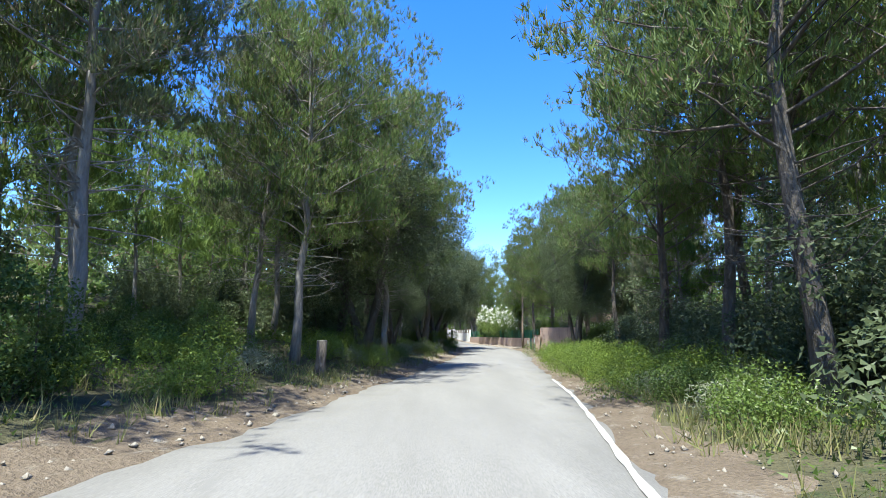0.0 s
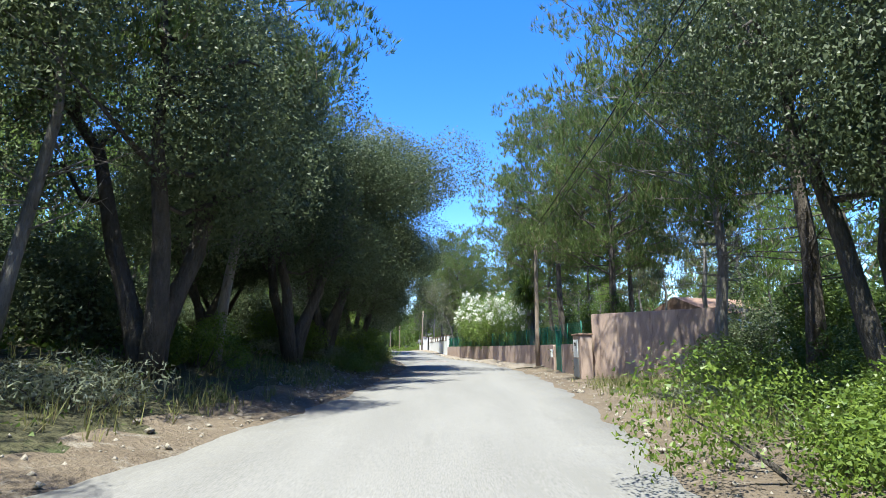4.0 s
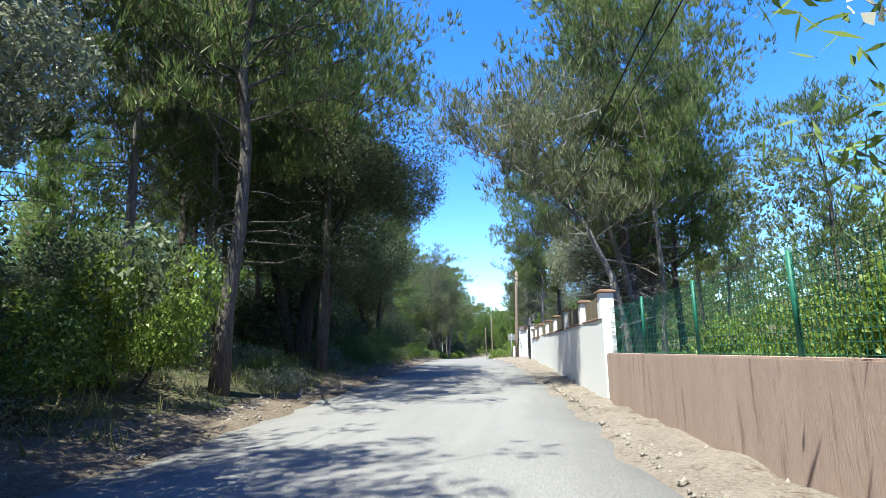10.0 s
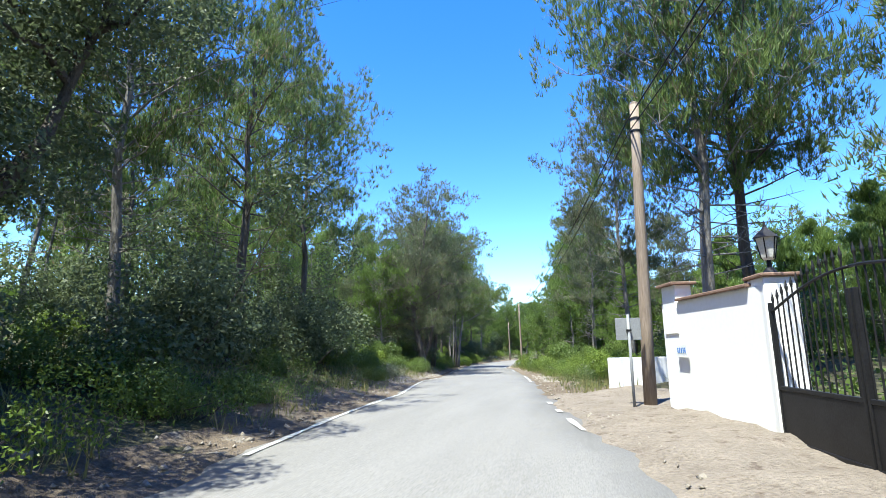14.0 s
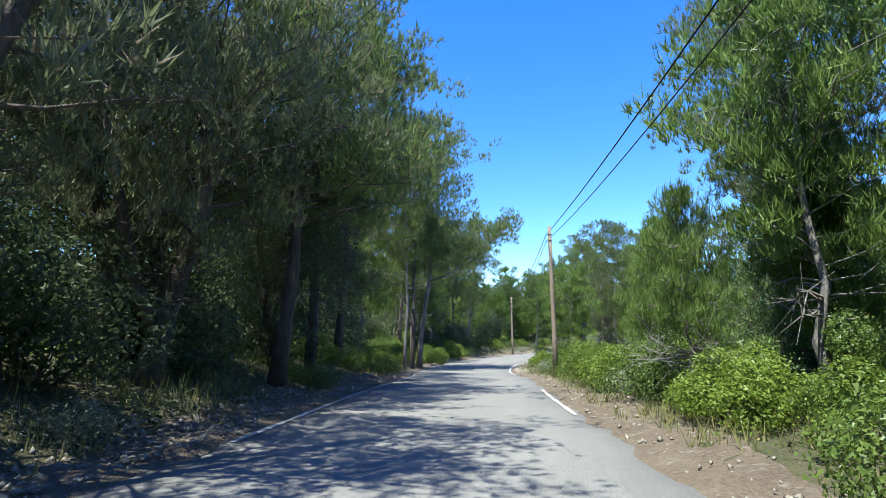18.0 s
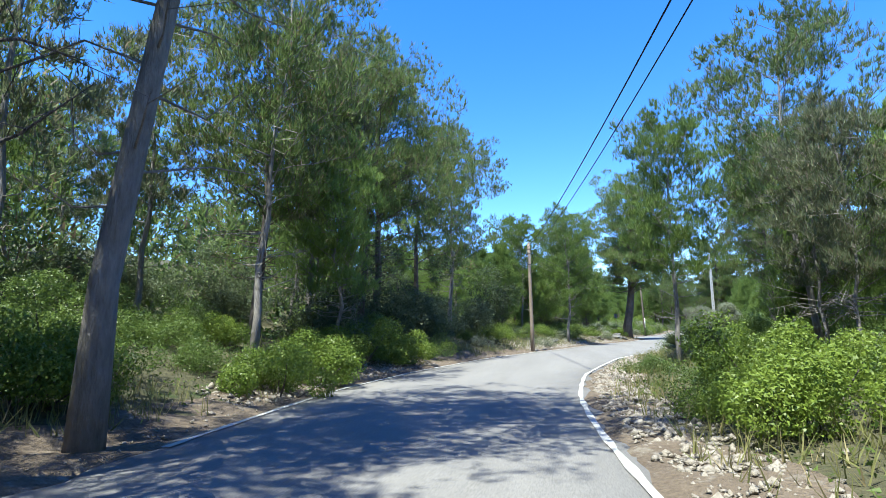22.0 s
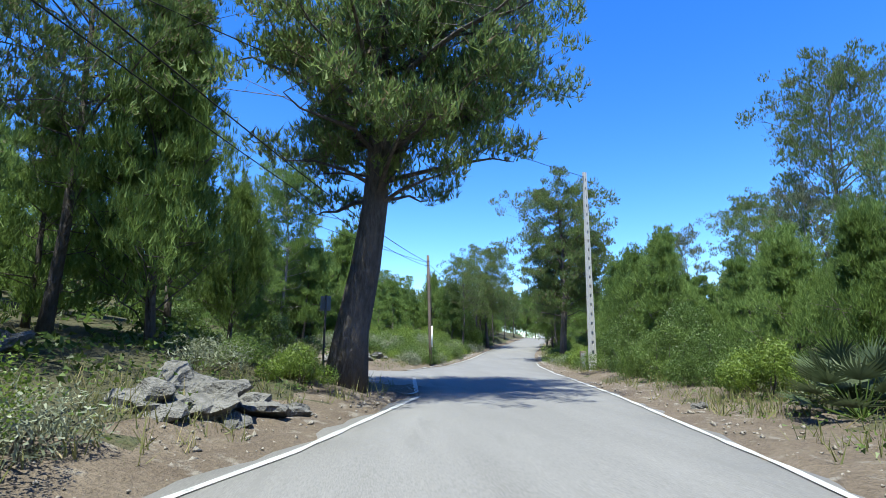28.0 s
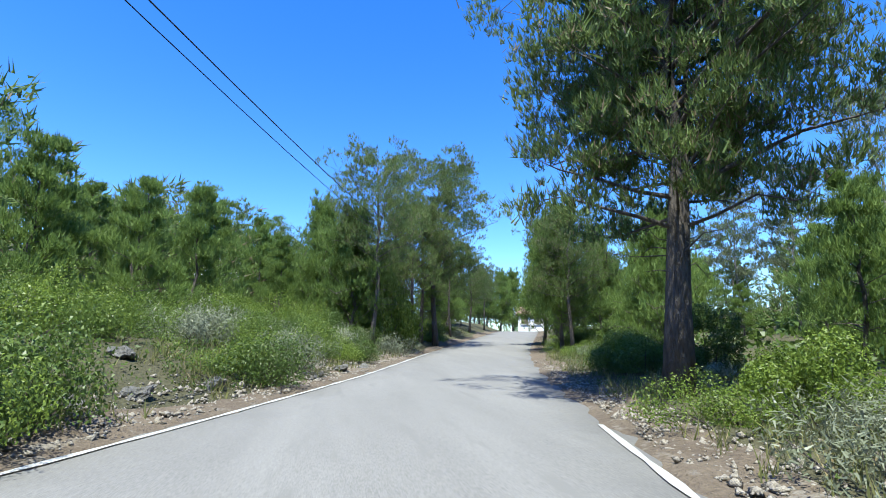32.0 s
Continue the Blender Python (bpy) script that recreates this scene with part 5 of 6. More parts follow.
def rubble(s0, s1, side, d0, d1, n, size, label):
    """Broken stones strewn along one edge of the road."""
    s = rng.uniform(s0, s1, n)
    d = d0 + (d1 - d0) * rng.beta(1.4, 1.8, n)
    p = on_road(s, edge_right(s) + d if side > 0 else edge_left(s) - d)
    z = height(p, sink=False) + 0.02
    r = size * (0.3 + rng.gamma(1.3, 0.35, n)).clip(0.3, 2.0)
    base = np.array([(1, 0, 0), (0, 0.8, 0), (-1, 0, 0), (0, -0.8, 0), (0.1, 0.1, 0.65), (0, 0, -0.5)])
    turn = rng.uniform(0, 6.28, n)
    c, w = np.cos(turn)[:, None], np.sin(turn)[:, None]
    q = base[None] + rng.normal(0, 0.22, (n, 6, 3))
    q = np.stack([q[..., 0] * c - q[..., 1] * w, q[..., 0] * w + q[..., 1] * c, q[..., 2]], -1)
    v = (np.column_stack([p, z])[:, None, :] + q * r[:, None, None]).reshape(-1, 3)
    fb = np.array([(0, 1, 4), (1, 2, 4), (2, 3, 4), (3, 0, 4), (1, 0, 5), (2, 1, 5), (3, 2, 5), (0, 3, 5)])
    f = (np.arange(n)[:, None, None] * 6 + fb[None]).reshape(-1, 3)
    tagged(new("rubble", mesh_of("rubble", v, f, GRAVEL)), label, "gravel", kind="stuff")


rubble(66, 106, 1, 0.15, 2.2, 12000, 0.032, "pale broken stones along the foot of the garden wall")
rubble(186, 224, 1, 0.2, 1.6, 4200, 0.06, "pale broken stones on the inside of the bend")
rubble(193, 206, -1, 0.3, 1.8, 1100, 0.06, "pale stones on the outside of the bend")
rubble(217, 237, -1, 0.3, 2.6, 2600, 0.07, "pale limestone rubble along the bank")
rubble(140, 172, -1, 0.2, 1.6, 2600, 0.05, "pale stones along the left edge of the road")
rubble(140, 150, 1, 0.2, 1.2, 700, 0.05, "pale stones at the road's edge")
rubble(268, 300, -1, 0.2, 2.2, 2400, 0.06, "pale stones below the scrub")
rubble(272, 292, 1, 0.2, 1.6, 1800, 0.045, "pale gravel on the verge")
rubble(48, 66, -1, 0.4, 2.6, 900, 0.05, "stones and roots on the bank")

# stump and cut post by the first big trunk
stump = root("tree_stump", "tall sawn tree stump with a fresh yellow top", "stump")
v, f = tube([(0, 0, -0.3), (0, 0, 0.1), (0.02, 0, 0.6), (0.03, 0, 1.1)], [0.24, 0.19, 0.16, 0.17], 10)
child("bark", mesh_of("bark", v, f, BARK, True), stump)
v, f = tube([(0.03, 0, 1.1), (0.03, 0, 1.13), (0.03, 0, 1.135)], [0.165, 0.155, 0.02], 10)
child("sawn_face", mesh_of("sawn_face", v, f, GRAVEL), stump, "pale sawn wood face")
stump.matrix_basis = Matrix.Translation((-3.85, 17.4, ground_at(-3.85, 17.4)))


# ------------------------------------------------------------ oleanders, yucca, fan palms
def oleander(h, w):
    ob = root("oleander", "tall oleander shrub full of white flowers", "shrub", "flowering oleanders")
    cs, ns, stems, fl = [], [], [], []
    for k in range(75):
        az, u = rng.uniform(0, 6.28), rng.uniform(0.1, 1)
        r = w * math.sqrt(u)
        zt = h * (1.0 - 0.35 * u ** 2) * rng.uniform(0.6, 1.02)
        end = Vector((r * math.cos(az), r * math.sin(az), zt))
        mid = Vector((r * 0.35 * math.cos(az), r * 0.35 * math.sin(az), zt * 0.55))
        stems.append(tube([Vector((0.2 * math.cos(az), 0.2 * math.sin(az), -0.2)), mid, end], [0.025, 0.016, 0.006], 4, False))
        n = 185
        q = rng.uniform(0.42, 1.03, n)
        c = np.where(q[:, None] < 0.6, np.array(mid) * (q[:, None] / 0.6), np.array(mid) + (np.array(end) - np.array(mid)) * ((q[:, None] - 0.6) / 0.4))
        c = c + rng.normal(0, 0.17, (n, 3))
        cs.append(c)
        if rng.uniform() < 0.62 and zt > 0.5 * h:
            for _ in range(24):
                fl.append(np.array(end) + rng.normal(0, 0.075, 3) + np.array([0, 0, 0.12]))
    c = np.vstack(cs)
    n_l = unit(rng.normal(0, 1, (len(c), 3)) + np.array([0, 0, 0.6]))
    v, f = leaves(c, n_l, 0.19, 0.036, 0.5)
    child("foliage", mesh_of("foliage", v, f, OLEANDER_LEAF), ob)
    v, f = leaves(np.array(fl), unit(rng.normal(0, 1, (len(fl), 3)) + np.array([-0.4, -0.4, 0.5])), 0.1, 0.09, 0.6)
    child("blossom", mesh_of("blossom", v, f, PETAL), ob, "white blossom clusters")
    v, f = join(stems)
    tagged(child("stemwork", mesh_of("stemwork", v, f, BARK_PALE), ob), kind="stuff")
    return ob


OLEANDER = Kind(oleander(4.4, 1.6))
for s, d, size in ((72.5, 4.9, 0.9), (75.0, 4.5, 1.05), (77.8, 4.3, 1.2), (80.6, 4.2, 1.32), (83.4, 4.1, 1.42), (86.2, 4.1, 1.4), (88.6, 4.2, 1.25)):
    p = on_road(s, d)
    hero(OLEANDER, float(p[0]) - 0.3, float(p[1]), size, gap=2.0)


def swords(n, length, width, up, droop):
    """Long pointed leaves radiating from one head."""
    vs, fs = [], []
    for k in range(n):
        az, el = rng.uniform(0, 6.28), rng.uniform(*up)
        d = np.array([math.cos(az) * math.cos(el), math.sin(az) * math.cos(el), math.sin(el)])
        sd = np.array([-math.sin(az), math.cos(az), 0]) * width / 2
        ln = length * rng.uniform(0.75, 1.1)
        a, b, c = d * 0.05, d * ln * 0.55, d * ln + np.array([0, 0, -droop * ln * math.cos(el)])
        o = len(vs)
        vs += [a - sd * 0.7, a + sd * 0.7, b + sd, b - sd, c]
        fs += [(o, o + 1, o + 2, o + 3), (o + 3, o + 2, o + 4)]
    return [tuple(v) for v in vs], fs


for x, y, size, tall in ((11.8, 58.2, 1.25, 1.9), (11.8, 62.6, 1.2, 1.8), (11.6, 66.4, 1.2, 1.8), (11.0, 71.0, 1.15, 1.5), (7.5, 91.6, 1.1, 1.8), (7.1, 94.6, 1.05, 1.6)):
    hero(BUSH[2] if y > 90 else BUSH[1], x, y, size, None, tall)

yucca = root("yucca", "tall yucca with spiky dark green heads on a pale trunk", "palm")
v, f = tube([(0, 0, -0.3), (-0.02, 0, 0.8), (-0.12, 0.05, 1.8), (-0.3, 0, 3.2), (-0.45, 0, 4.8)], [0.27, 0.2, 0.17, 0.13, 0.10], 10)
child("trunk", mesh_of("trunk", v, f, BARK_PALE, True), yucca)
for hx, hy, hz, ln in ((-0.45, 0, 4.9, 1.45), (-0.7, 0.25, 4.3, 1.25), (-0.2, -0.25, 4.0, 1.2)):
    v, f = swords(190, ln, 0.06, (-0.9, 1.35), 0.16)
    child("leaf_head", mesh_of("leaf_head", v, f, SHRUB_LEAF), yucca, "spiky green leaf head", Matrix.Translation((hx, hy, hz)))
v, f = swords(90, 0.8, 0.05, (-1.45, -1.0), 0.1)
child("dead_skirt", mesh_of("dead_skirt", v, f, GRASS_LEAF), yucca, "dry hanging leaves below the head", Matrix.Translation((-0.28, 0, 3.3)))
v, f = swords(70, 0.9, 0.05, (-1.5, -1.15), 0.08)
child("dead_skirt", mesh_of("dead_skirt", v, f, GRASS_LEAF), yucca, "dry hanging leaves below the head", Matrix.Translation((-0.2, 0, 2.6)))
yucca.matrix_basis = Matrix.Translation((10.15, 68.8, ground_at(10.35, 68.6)))


def fan_palm():
    ob = root("fan_palm", "low dwarf fan palm with stiff grey-green fans", "palm", "dwarf fan palms")
    vs, fs, st = [], [], []
    for k in range(20):
        az, el = rng.uniform(0, 6.28), rng.uniform(0.25, 1.3)
        d = Vector((math.cos(az) * math.cos(el), math.sin(az) * math.cos(el), math.sin(el)))
        hub = d * rng.uniform(0.45, 0.85)
        st.append(tube([(0, 0, 0), hub], [0.012, 0.008], 4, False))
        a = d.cross(Vector((0, 0, 1))).normalized()
        b = a.cross(d)
        for j in range(15):
            w = -1.25 + 2.5 * j / 14
            t = (d * math.cos(w) + a * math.sin(w)).normalized()
            q = t.cross(b).normalized() * 0.02
            o = len(vs)
            vs += [hub - q * 0.6, hub + q * 0.6, hub + t * 0.28 + q, hub + t * 0.28 - q, hub + t * 0.5 + b * rng.normal(0, 0.04)]
            fs += [(o, o + 1, o + 2, o + 3), (o + 3, o + 2, o + 4)]
    child("fan_leaf", mesh_of("fan_leaf", vs, fs, FAN_LEAF), ob)
    v, f = join(st)
    child("stalk", mesh_of("stalk", v, f, SHRUB_LEAF), ob)
    return ob


FAN = Kind(fan_palm())
hero(FAN, 4.9, 239.2, 1.15)
hero(FAN, 5.7, 240.3, 1.1)
hero(FAN, -5.4, 207.6, 1.35)
hero(FAN, -5.3, 204.2, 1.1)

# chalk ring and scrawls on the asphalt
TAR_MARK = surface("dark_scrawl", (0.06, 0.06, 0.06), (0.12, 0.12, 0.12), 6, 60, 0.9, 0.2, 0.002, third=(0.22, 0.215, 0.205))


def scrawl(points, width, mat, label):
    """A mark drawn on the road through places along and across it."""
    line = smooth_line([(a, b, 0) for a, b in points], 6)
    rows_m = []
    for k in range(len(line)):
        t = line[min(k + 1, len(line) - 1)] - line[max(k - 1, 0)]
        t = t / (np.linalg.norm(t) + 1e-9)
        for w in (-width / 2, width / 2):
            a, b = line[k, 0] + t[1] * w, line[k, 1] - t[0] * w
            q = on_road(a, b)
            rows_m.append((float(q[0]), float(q[1]), float(np.interp(a, ROAD_S, ROAD[:, 2])) + 0.037))
    fs = [(2 * k, 2 * k + 2, 2 * k + 3, 2 * k + 1) for k in range(len(line) - 1)]
    tagged(new("chalk_mark", mesh_of("chalk_mark", rows_m, fs, mat)), label, "road marking", "chalk marks")


scrawl([(75.8 + 0.78 * math.sin(a), -1.1 + 0.82 * math.cos(a)) for a in np.linspace(0, 6.1, 15)], 0.10, RED_MARK, "faded red chalk ring on the asphalt")
scrawl([(75.7, -1.5), (76.1, -1.3), (76.2, -1.0), (76.0, -0.75), (75.75, -0.65)], 0.09, TAR_MARK, "dark scrawled arc inside a red ring")
scrawl([(75.9, -3.3), (75.3, -3.0), (75.6, -2.6), (75.5, -2.3), (74.9, -2.1)], 0.08, TAR_MARK, "dark scrawled stroke on the asphalt")
scrawl([(75.1, -2.0), (74.75, -2.0), (75.05, -1.6), (74.7, -1.45), (74.6, -1.7)], 0.07, TAR_MARK, "dark scrawled loop on the asphalt")
scrawl([(76.9, -3.5), (76.5, -3.45), (76.7, -3.1), (76.6, -2.9)], 0.07, TAR_MARK, "dark scrawled hook on the asphalt")
scrawl([(78.4, -1.5), (78.1, -1.2), (78.3, -0.8), (78.0, -0.4), (78.3, 0.0)], 0.06, RED_MARK, "thin red chalk squiggle on the asphalt")
scrawl([(78.2, -2.5), (78.0, -2.4)], 0.14, RED_MARK, "small red chalk dab on the asphalt")


# ------------------------------------------------------------ far houses
def house(x, y, z, turn, w, dpt, h, label):
    ob = root("house", label, "house")
    post_box("wall", ob, (-w / 2, -dpt / 2, -2), (w / 2, dpt / 2, h), WALL_WHITE)
    bm = bmesh.new()
    e = 0.35
    pts = [(-w / 2 - e, -dpt / 2 - e, h), (w / 2 + e, -dpt / 2 - e, h), (w / 2 + e, dpt / 2 + e, h), (-w / 2 - e, dpt / 2 + e, h), (-w / 2 - e, 0, h + 1.3), (w / 2 + e, 0, h + 1.3)]
    vv = [bm.verts.new(p) for p in pts]
    for q in ((0, 1, 5, 4), (2, 3, 4, 5), (0, 4, 3), (1, 2, 5), (0, 3, 2, 1)):
        bm.faces.new([vv[i] for i in q])
    part("roof", bm, TILE, ob, "low clay tile roof")
    for k in range(2):
        xx = -w / 4 + k * w / 2
        win = post_box("window", ob, (xx - 0.5, -dpt / 2 - 0.04, 0.9), (xx + 0.5, -dpt / 2 - 0.004, 2.1), WOOD_GREY, "dark window opening")
        post_box("sill", win, (xx - 0.6, -dpt / 2 - 0.14, 0.82), (xx + 0.6, -dpt / 2 - 0.005, 0.89), WALL_WHITE)
    ob.matrix_basis = Matrix.Translation((x, y, z)) @ pose(0, 0, 0, 0, 0, turn)
    return ob


house(35.6, 345.0, 5.0, -20, 4, 5, 2.4, "small white house at the far end of the road")
house(-9.0, 332.0, 9.5, 10, 6, 6, 3.0, "white house half hidden among young pines")
house(24.5, 74.0, 0.6, 20, 7, 6, 2.7, "villa with clay tile roof behind the trees")

# ------------------------------------------------------------ trees that stand out
UMBRELLA = Kind(pine("big umbrella pine with thick dark trunk and broad dense crown", 18.0, 0.36, 4.0, 68, 12500, NEEDLES, BARK, 0.52, (0.03, -0.13), 0.3, profile="flat", group="big pines", per=10, fill=(30, 0.4, 0.05), flat=0.12,
                     stem=[(0, 0, -0.35), (0.14, -0.1, 1.6), (0.45, -0.25, 3.6), (0.65, -0.4, 5.6), (0.72, -0.55, 8.0), (0.65, -0.7, 10.4), (0.7, -0.65, 13.0), (1.1, -0.5, 15.8), (1.3, -0.4, 17.6)], forks=[(0.4, (0.28, 0.1), 7.5, 0.24)]))
fit(UMBRELLA, -3.95, 245.4, 18.8, 5.7, 0)
taken.append(((-4.4, 250.0), 3.0))
BROAD = Kind(pine("big pine with wide spreading crown and grooved trunk", 16.6, 0.24, 3.9, 64, 13500, NEEDLES, BARK, 0.36, (0.0, 0.0), 0.3, profile="oval", group="big pines",
                  per=10, fill=(26, 0.4, 0.045), flat=0.12, dead=10, forks=[(0.26, (0.3, 0.1), 7.0, 0.15)]))
fit(BROAD, 13.0, 275.1, 16.8, 4.8, 20)
FORKED = Kind(pine("forked pine with dark leaning trunks and dead twigs", 14.4, 0.32, 3.1, 46, 4200, NEEDLES_GREY, BARK, 0.3, group="big pines", dead=26,
                   stem=[(0, 0, -0.35), (-0.2, 0, 1.0), (-0.5, 0.1, 2.2), (-0.95, 0.1, 3.8), (-1.0, 0.0, 5.4), (-0.6, 0.1, 7.2), (-0.3, 0.2, 9.4), (0.1, 0.2, 12.0), (0.4, 0.2, 14.4)], forks=[(0.13, (0.16, 0.25), 9.0, 0.17)]))
fit(FORKED, -10.95, 153.7, 15.0, 4.1, 0)
WIDE = Kind(pine("broad-crowned pine with rising limbs and a dark trunk", 14.5, 0.34, 3.6, 56, 5600, NEEDLES, BARK, 0.24, bend=0.4, dead=16, group="big pines"))
WIDE_2 = Kind(pine("full-crowned pine with grey-brown dead twigs inside", 14.0, 0.30, 3.3, 56, 5200, NEEDLES, BARK_PALE, 0.2, bend=0.35, dead=26, group="big pines"))
OPEN = Kind(pine("upright roadside pine with an open rounded crown", 11.0, 0.36, 2.2, 46, 3000, NEEDLES_YOUNG, BARK_PALE, 0.14, bend=0.25, dead=14, group="big pines"))
T0, T1, T2, T3 = TALL
fit(WIDE_2, -4.9, 18.2, 14.5, 4.2, 30)
fit(WIDE, -5.1, 27.0, 15.0, 4.8)
fit(WIDE_2, 2.9, 131.8, 19.2, 4.6, 40)
fit(WIDE, 4.7, 133.4, 18.0, 4.2, 160)
fit(OAK[1], -1.5, 45.2, 10.2, 5.3)
fit(OAK[1], 10.4, 41.6, 9.8, 3.6)
fit(WIDE, 12.2, 58.0, 14.5, 4.2)
fit(WIDE_2, 12.4, 50.2, 16.5, 4.8)
fit(SLIM[1], 13.0, 34.6, 8.0, 1.2)
fit(T1, 14.2, 32.6, 13.0, 1.8)
fit(T3, -15.7, 183.5, 17.5, 2.9, 200)
fit(T0, -15.9, 185.8, 18.0, 3.1, 80)
LIMBED = Kind(pine("tall pale-trunked pine with one long limb over the road", 17.0, 0.42, 2.6, 42, 2900, NEEDLES, BARK_PALE, 0.19, (0.06, 0.0), 0.2, dead=12, group="big pines", forks=[(0.36, (1.5, 0.2), 3.2, 0.07)]))
LIMBED.at((-16.0, 187.8, ground_at(-16.0, 187.8)), 0)
taken.append(((-16.0, 187.8), 2.0))
q = on_road(34.5, edge_left(34.5) - 3.4)
fit(OAK[1], float(q[0]), float(q[1]), 7.5, 3.1)
q = on_road(169.5, edge_left(169.5) - 2.9)
fit(OAK[1], float(q[0]), float(q[1]), 8.8, 3.4)
for s, out, kind, h, r in ((26.0, 1.9, WIDE_2, 14.5, 4.3), (166.5, 1.7, WIDE, 14.5, 4.5)):
    q = on_road(s, edge_left(s) - out)
    fit(kind, float(q[0]), float(q[1]), h, r)
fit(FORKED, -13.47, 160.02, 14.0, 3.8, 200, label="dark pine with a trunk that leans over the road")
fit(WIDE_2, -9.5, 125.3, 14.0, 3.4)
fit(T0, -5.5, 82.0, 15.0, 3.4)
fit(T1, -7.5, 79.0, 15.5, 3.4)
fit(OLIVE[0], 6.7, 112.3, 7.4, 3.2)
for s, out, kind, h, r in ((106, 8.0, WIDE, 15.0, 4.0), (110.5, 5.6, WIDE_2, 15.0, 3.8), (116, 7.6, WIDE, 14.5, 4.0), (112, 11.0, WIDE, 15.0, 4.2), (103, 5.2, WIDE_2, 15.0, 3.6),
                           (36, 5.6, WIDE, 15.0, 3.7), (38.5, 8.5, WIDE_2, 14.0, 3.6), (175, 5.6, OAK[1], 8.0, 3.2), (182, 6.5, WIDE, 14.0, 3.6), (173, 9.0, WIDE, 14.0, 3.6)):
    q = on_road(s, edge_left(s) - out)
    fit(kind, float(q[0]), float(q[1]), h, r)
BARE = Kind(pine("leaning half-bare tree arching over a white wall", 7.0, 0.42, 1.7, 30, 420, NEEDLES_GREY, BARK_PALE, 0.13, dead=14, group="leaning trees", name="leaning_tree", profile="flat",
                 stem=[(0, 0, -0.35), (-0.1, 0, 1.5), (-0.35, 0, 3.0), (-1.0, -0.2, 4.5), (-2.0, -0.4, 5.6), (-3.2, -0.6, 6.4), (-4.2, -0.8, 6.8)]))
BARE.at((5.9, 100.6, ground_at(5.9, 100.6)), 0)
BARE.at((6.6, 103.6, ground_at(6.6, 103.6)), 25, 1.1)
TWIGGY = Kind(pine("slender half-bare young tree with pale twigs", 5.2, 0.3, 0.9, 30, 260, NEEDLES_YOUNG, BARK_PALE, 0.05, dead=34, group="slim pines", name="slim_pine"))
fit(TWIGGY, -3.49, 163.34, 5.0, 0.95)
fit(TWIGGY, -2.6, 174.0, 5.2, 1.0, 70)
fit(T3, 6.9, 101.6, 13.0, 2.4)
fit(WIDE, 8.9, 108.4, 12.5, 3.4)
fit(OPEN, -6.7, 202.2, 9.6, 1.8)
fit(OPEN, -10.3, 226.0, 11.2, 2.4, label="upright pine with a green rounded crown in the scrub")
fit(OPEN, -14.0, 227.2, 9.6, 1.9)
fit(WIDE_2, -18.3, 218.7, 15.0, 4.0)
fit(WIDE, 3.0, 222.6, 13.5, 3.4)
fit(WIDE, 12.8, 303.0, 15.0, 4.6)
fit(BUSH[2], 8.7, 295.9, 4.4, 2.1)
fit(T0, -2.9, 95.8, 16.5, 4.0)
fit(OLIVE[0], -1.9, 80.8, 7.6, 3.3)
fit(WIDE_2, 13.4, 92.0, 16.5, 3.8)
hero(T1, -7.5, 24.0, 1.0)
hero(T3, -9.0, 13.5, 1.1)
hero(T2, 9.6, 13.5, 1.05)
hero(T0, 11.5, 20.0, 1.1)
hero(T2, 12.4, 46.2, 1.0)
hero(OAK[0], 14.0, 41.0, 1.1)
for x, y, size in ((13.2, 47.5, 1.7), (14.8, 45.5, 1.8), (15.5, 49.5, 1.8), (12.6, 43.0, 1.4), (17.5, 52.0, 1.9)):
    hero(BUSH[1], x, y, size)
hero(OAK[1], -0.9, 58.0, 1.35, tall=1.1)
hero(OAK[0], -4.0, 53.0, 1.1)
hero(OLIVE[0], -3.3, 88.5, 1.35)
fit(BUSH[2], -3.4, 76.9, 3.5, 1.9)
fit(OLIVE[0], -0.6, 221.6, 2.9, 1.6, gap=1.5, label="low grey-green wild olive bush beside the road")
hero(BUSH[1], -4.2, 77.0, 1.6)
hero(OAK[0], -5.2, 86.0, 1.3)
fit(BUSH[2], -3.6, 93.9, 2.8, 1.6)
hero(T1, -8.1, 105.7, 0.95)
hero(T3, -9.3, 111.0, 0.95)
hero(T1, -9.0, 113.6, 0.95)
hero(T1, 1.6, 138.5, 0.8)
hero(T0, 6.6, 104.0, 1.1)
hero(T2, 7.6, 108.6, 1.0)
hero(T0, 15.7, 66.0, 1.0)
hero(T0, 10.9, 63.4, 1.05)
hero(T2, 10.6, 70.0, 0.95)
hero(T3, 14.0, 71.0, 0.95)
hero(SLIM[0], -18.6, 201.0, 0.9)
hero(T3, -2.0, 203.0, 0.95)
hero(T3, 1.2, 172.0, 1.0)
hero(T1, 0.0, 166.0, 0.8)
hero(T0, 3.4, 177.5, 0.95)
hero(T3, -2.5, 190.0, 0.6)
hero(T1, 0.5, 152.0, 0.8)
hero(T2, -19.5, 207.0, 1.0)
hero(T1, -20.5, 202.5, 0.9)
hero(T0, -22.5, 210.0, 1.0)
hero(T3, -19.0, 196.0, 0.95)
hero(SLIM[1], 1.3, 181.0, 0.8)
hero(SLIM[0], -16.0, 238.5, 1.25)
hero(T0, 4.9, 224.0, 1.1)
hero(T2, 6.8, 226.5, 1.1)
hero(T1, 5.2, 229.0, 0.9)
hero(YOUNG[1], 1.5, 161.0, 1.1)
hero(YOUNG[1], 0.4, 165.8, 1.0)
hero(YOUNG[1], 3.6, 157.5, 1.15)
hero(YOUNG[0], 2.8, 150.5, 1.0)
hero(YOUNG[1], 19.5, 296.0, 1.35)
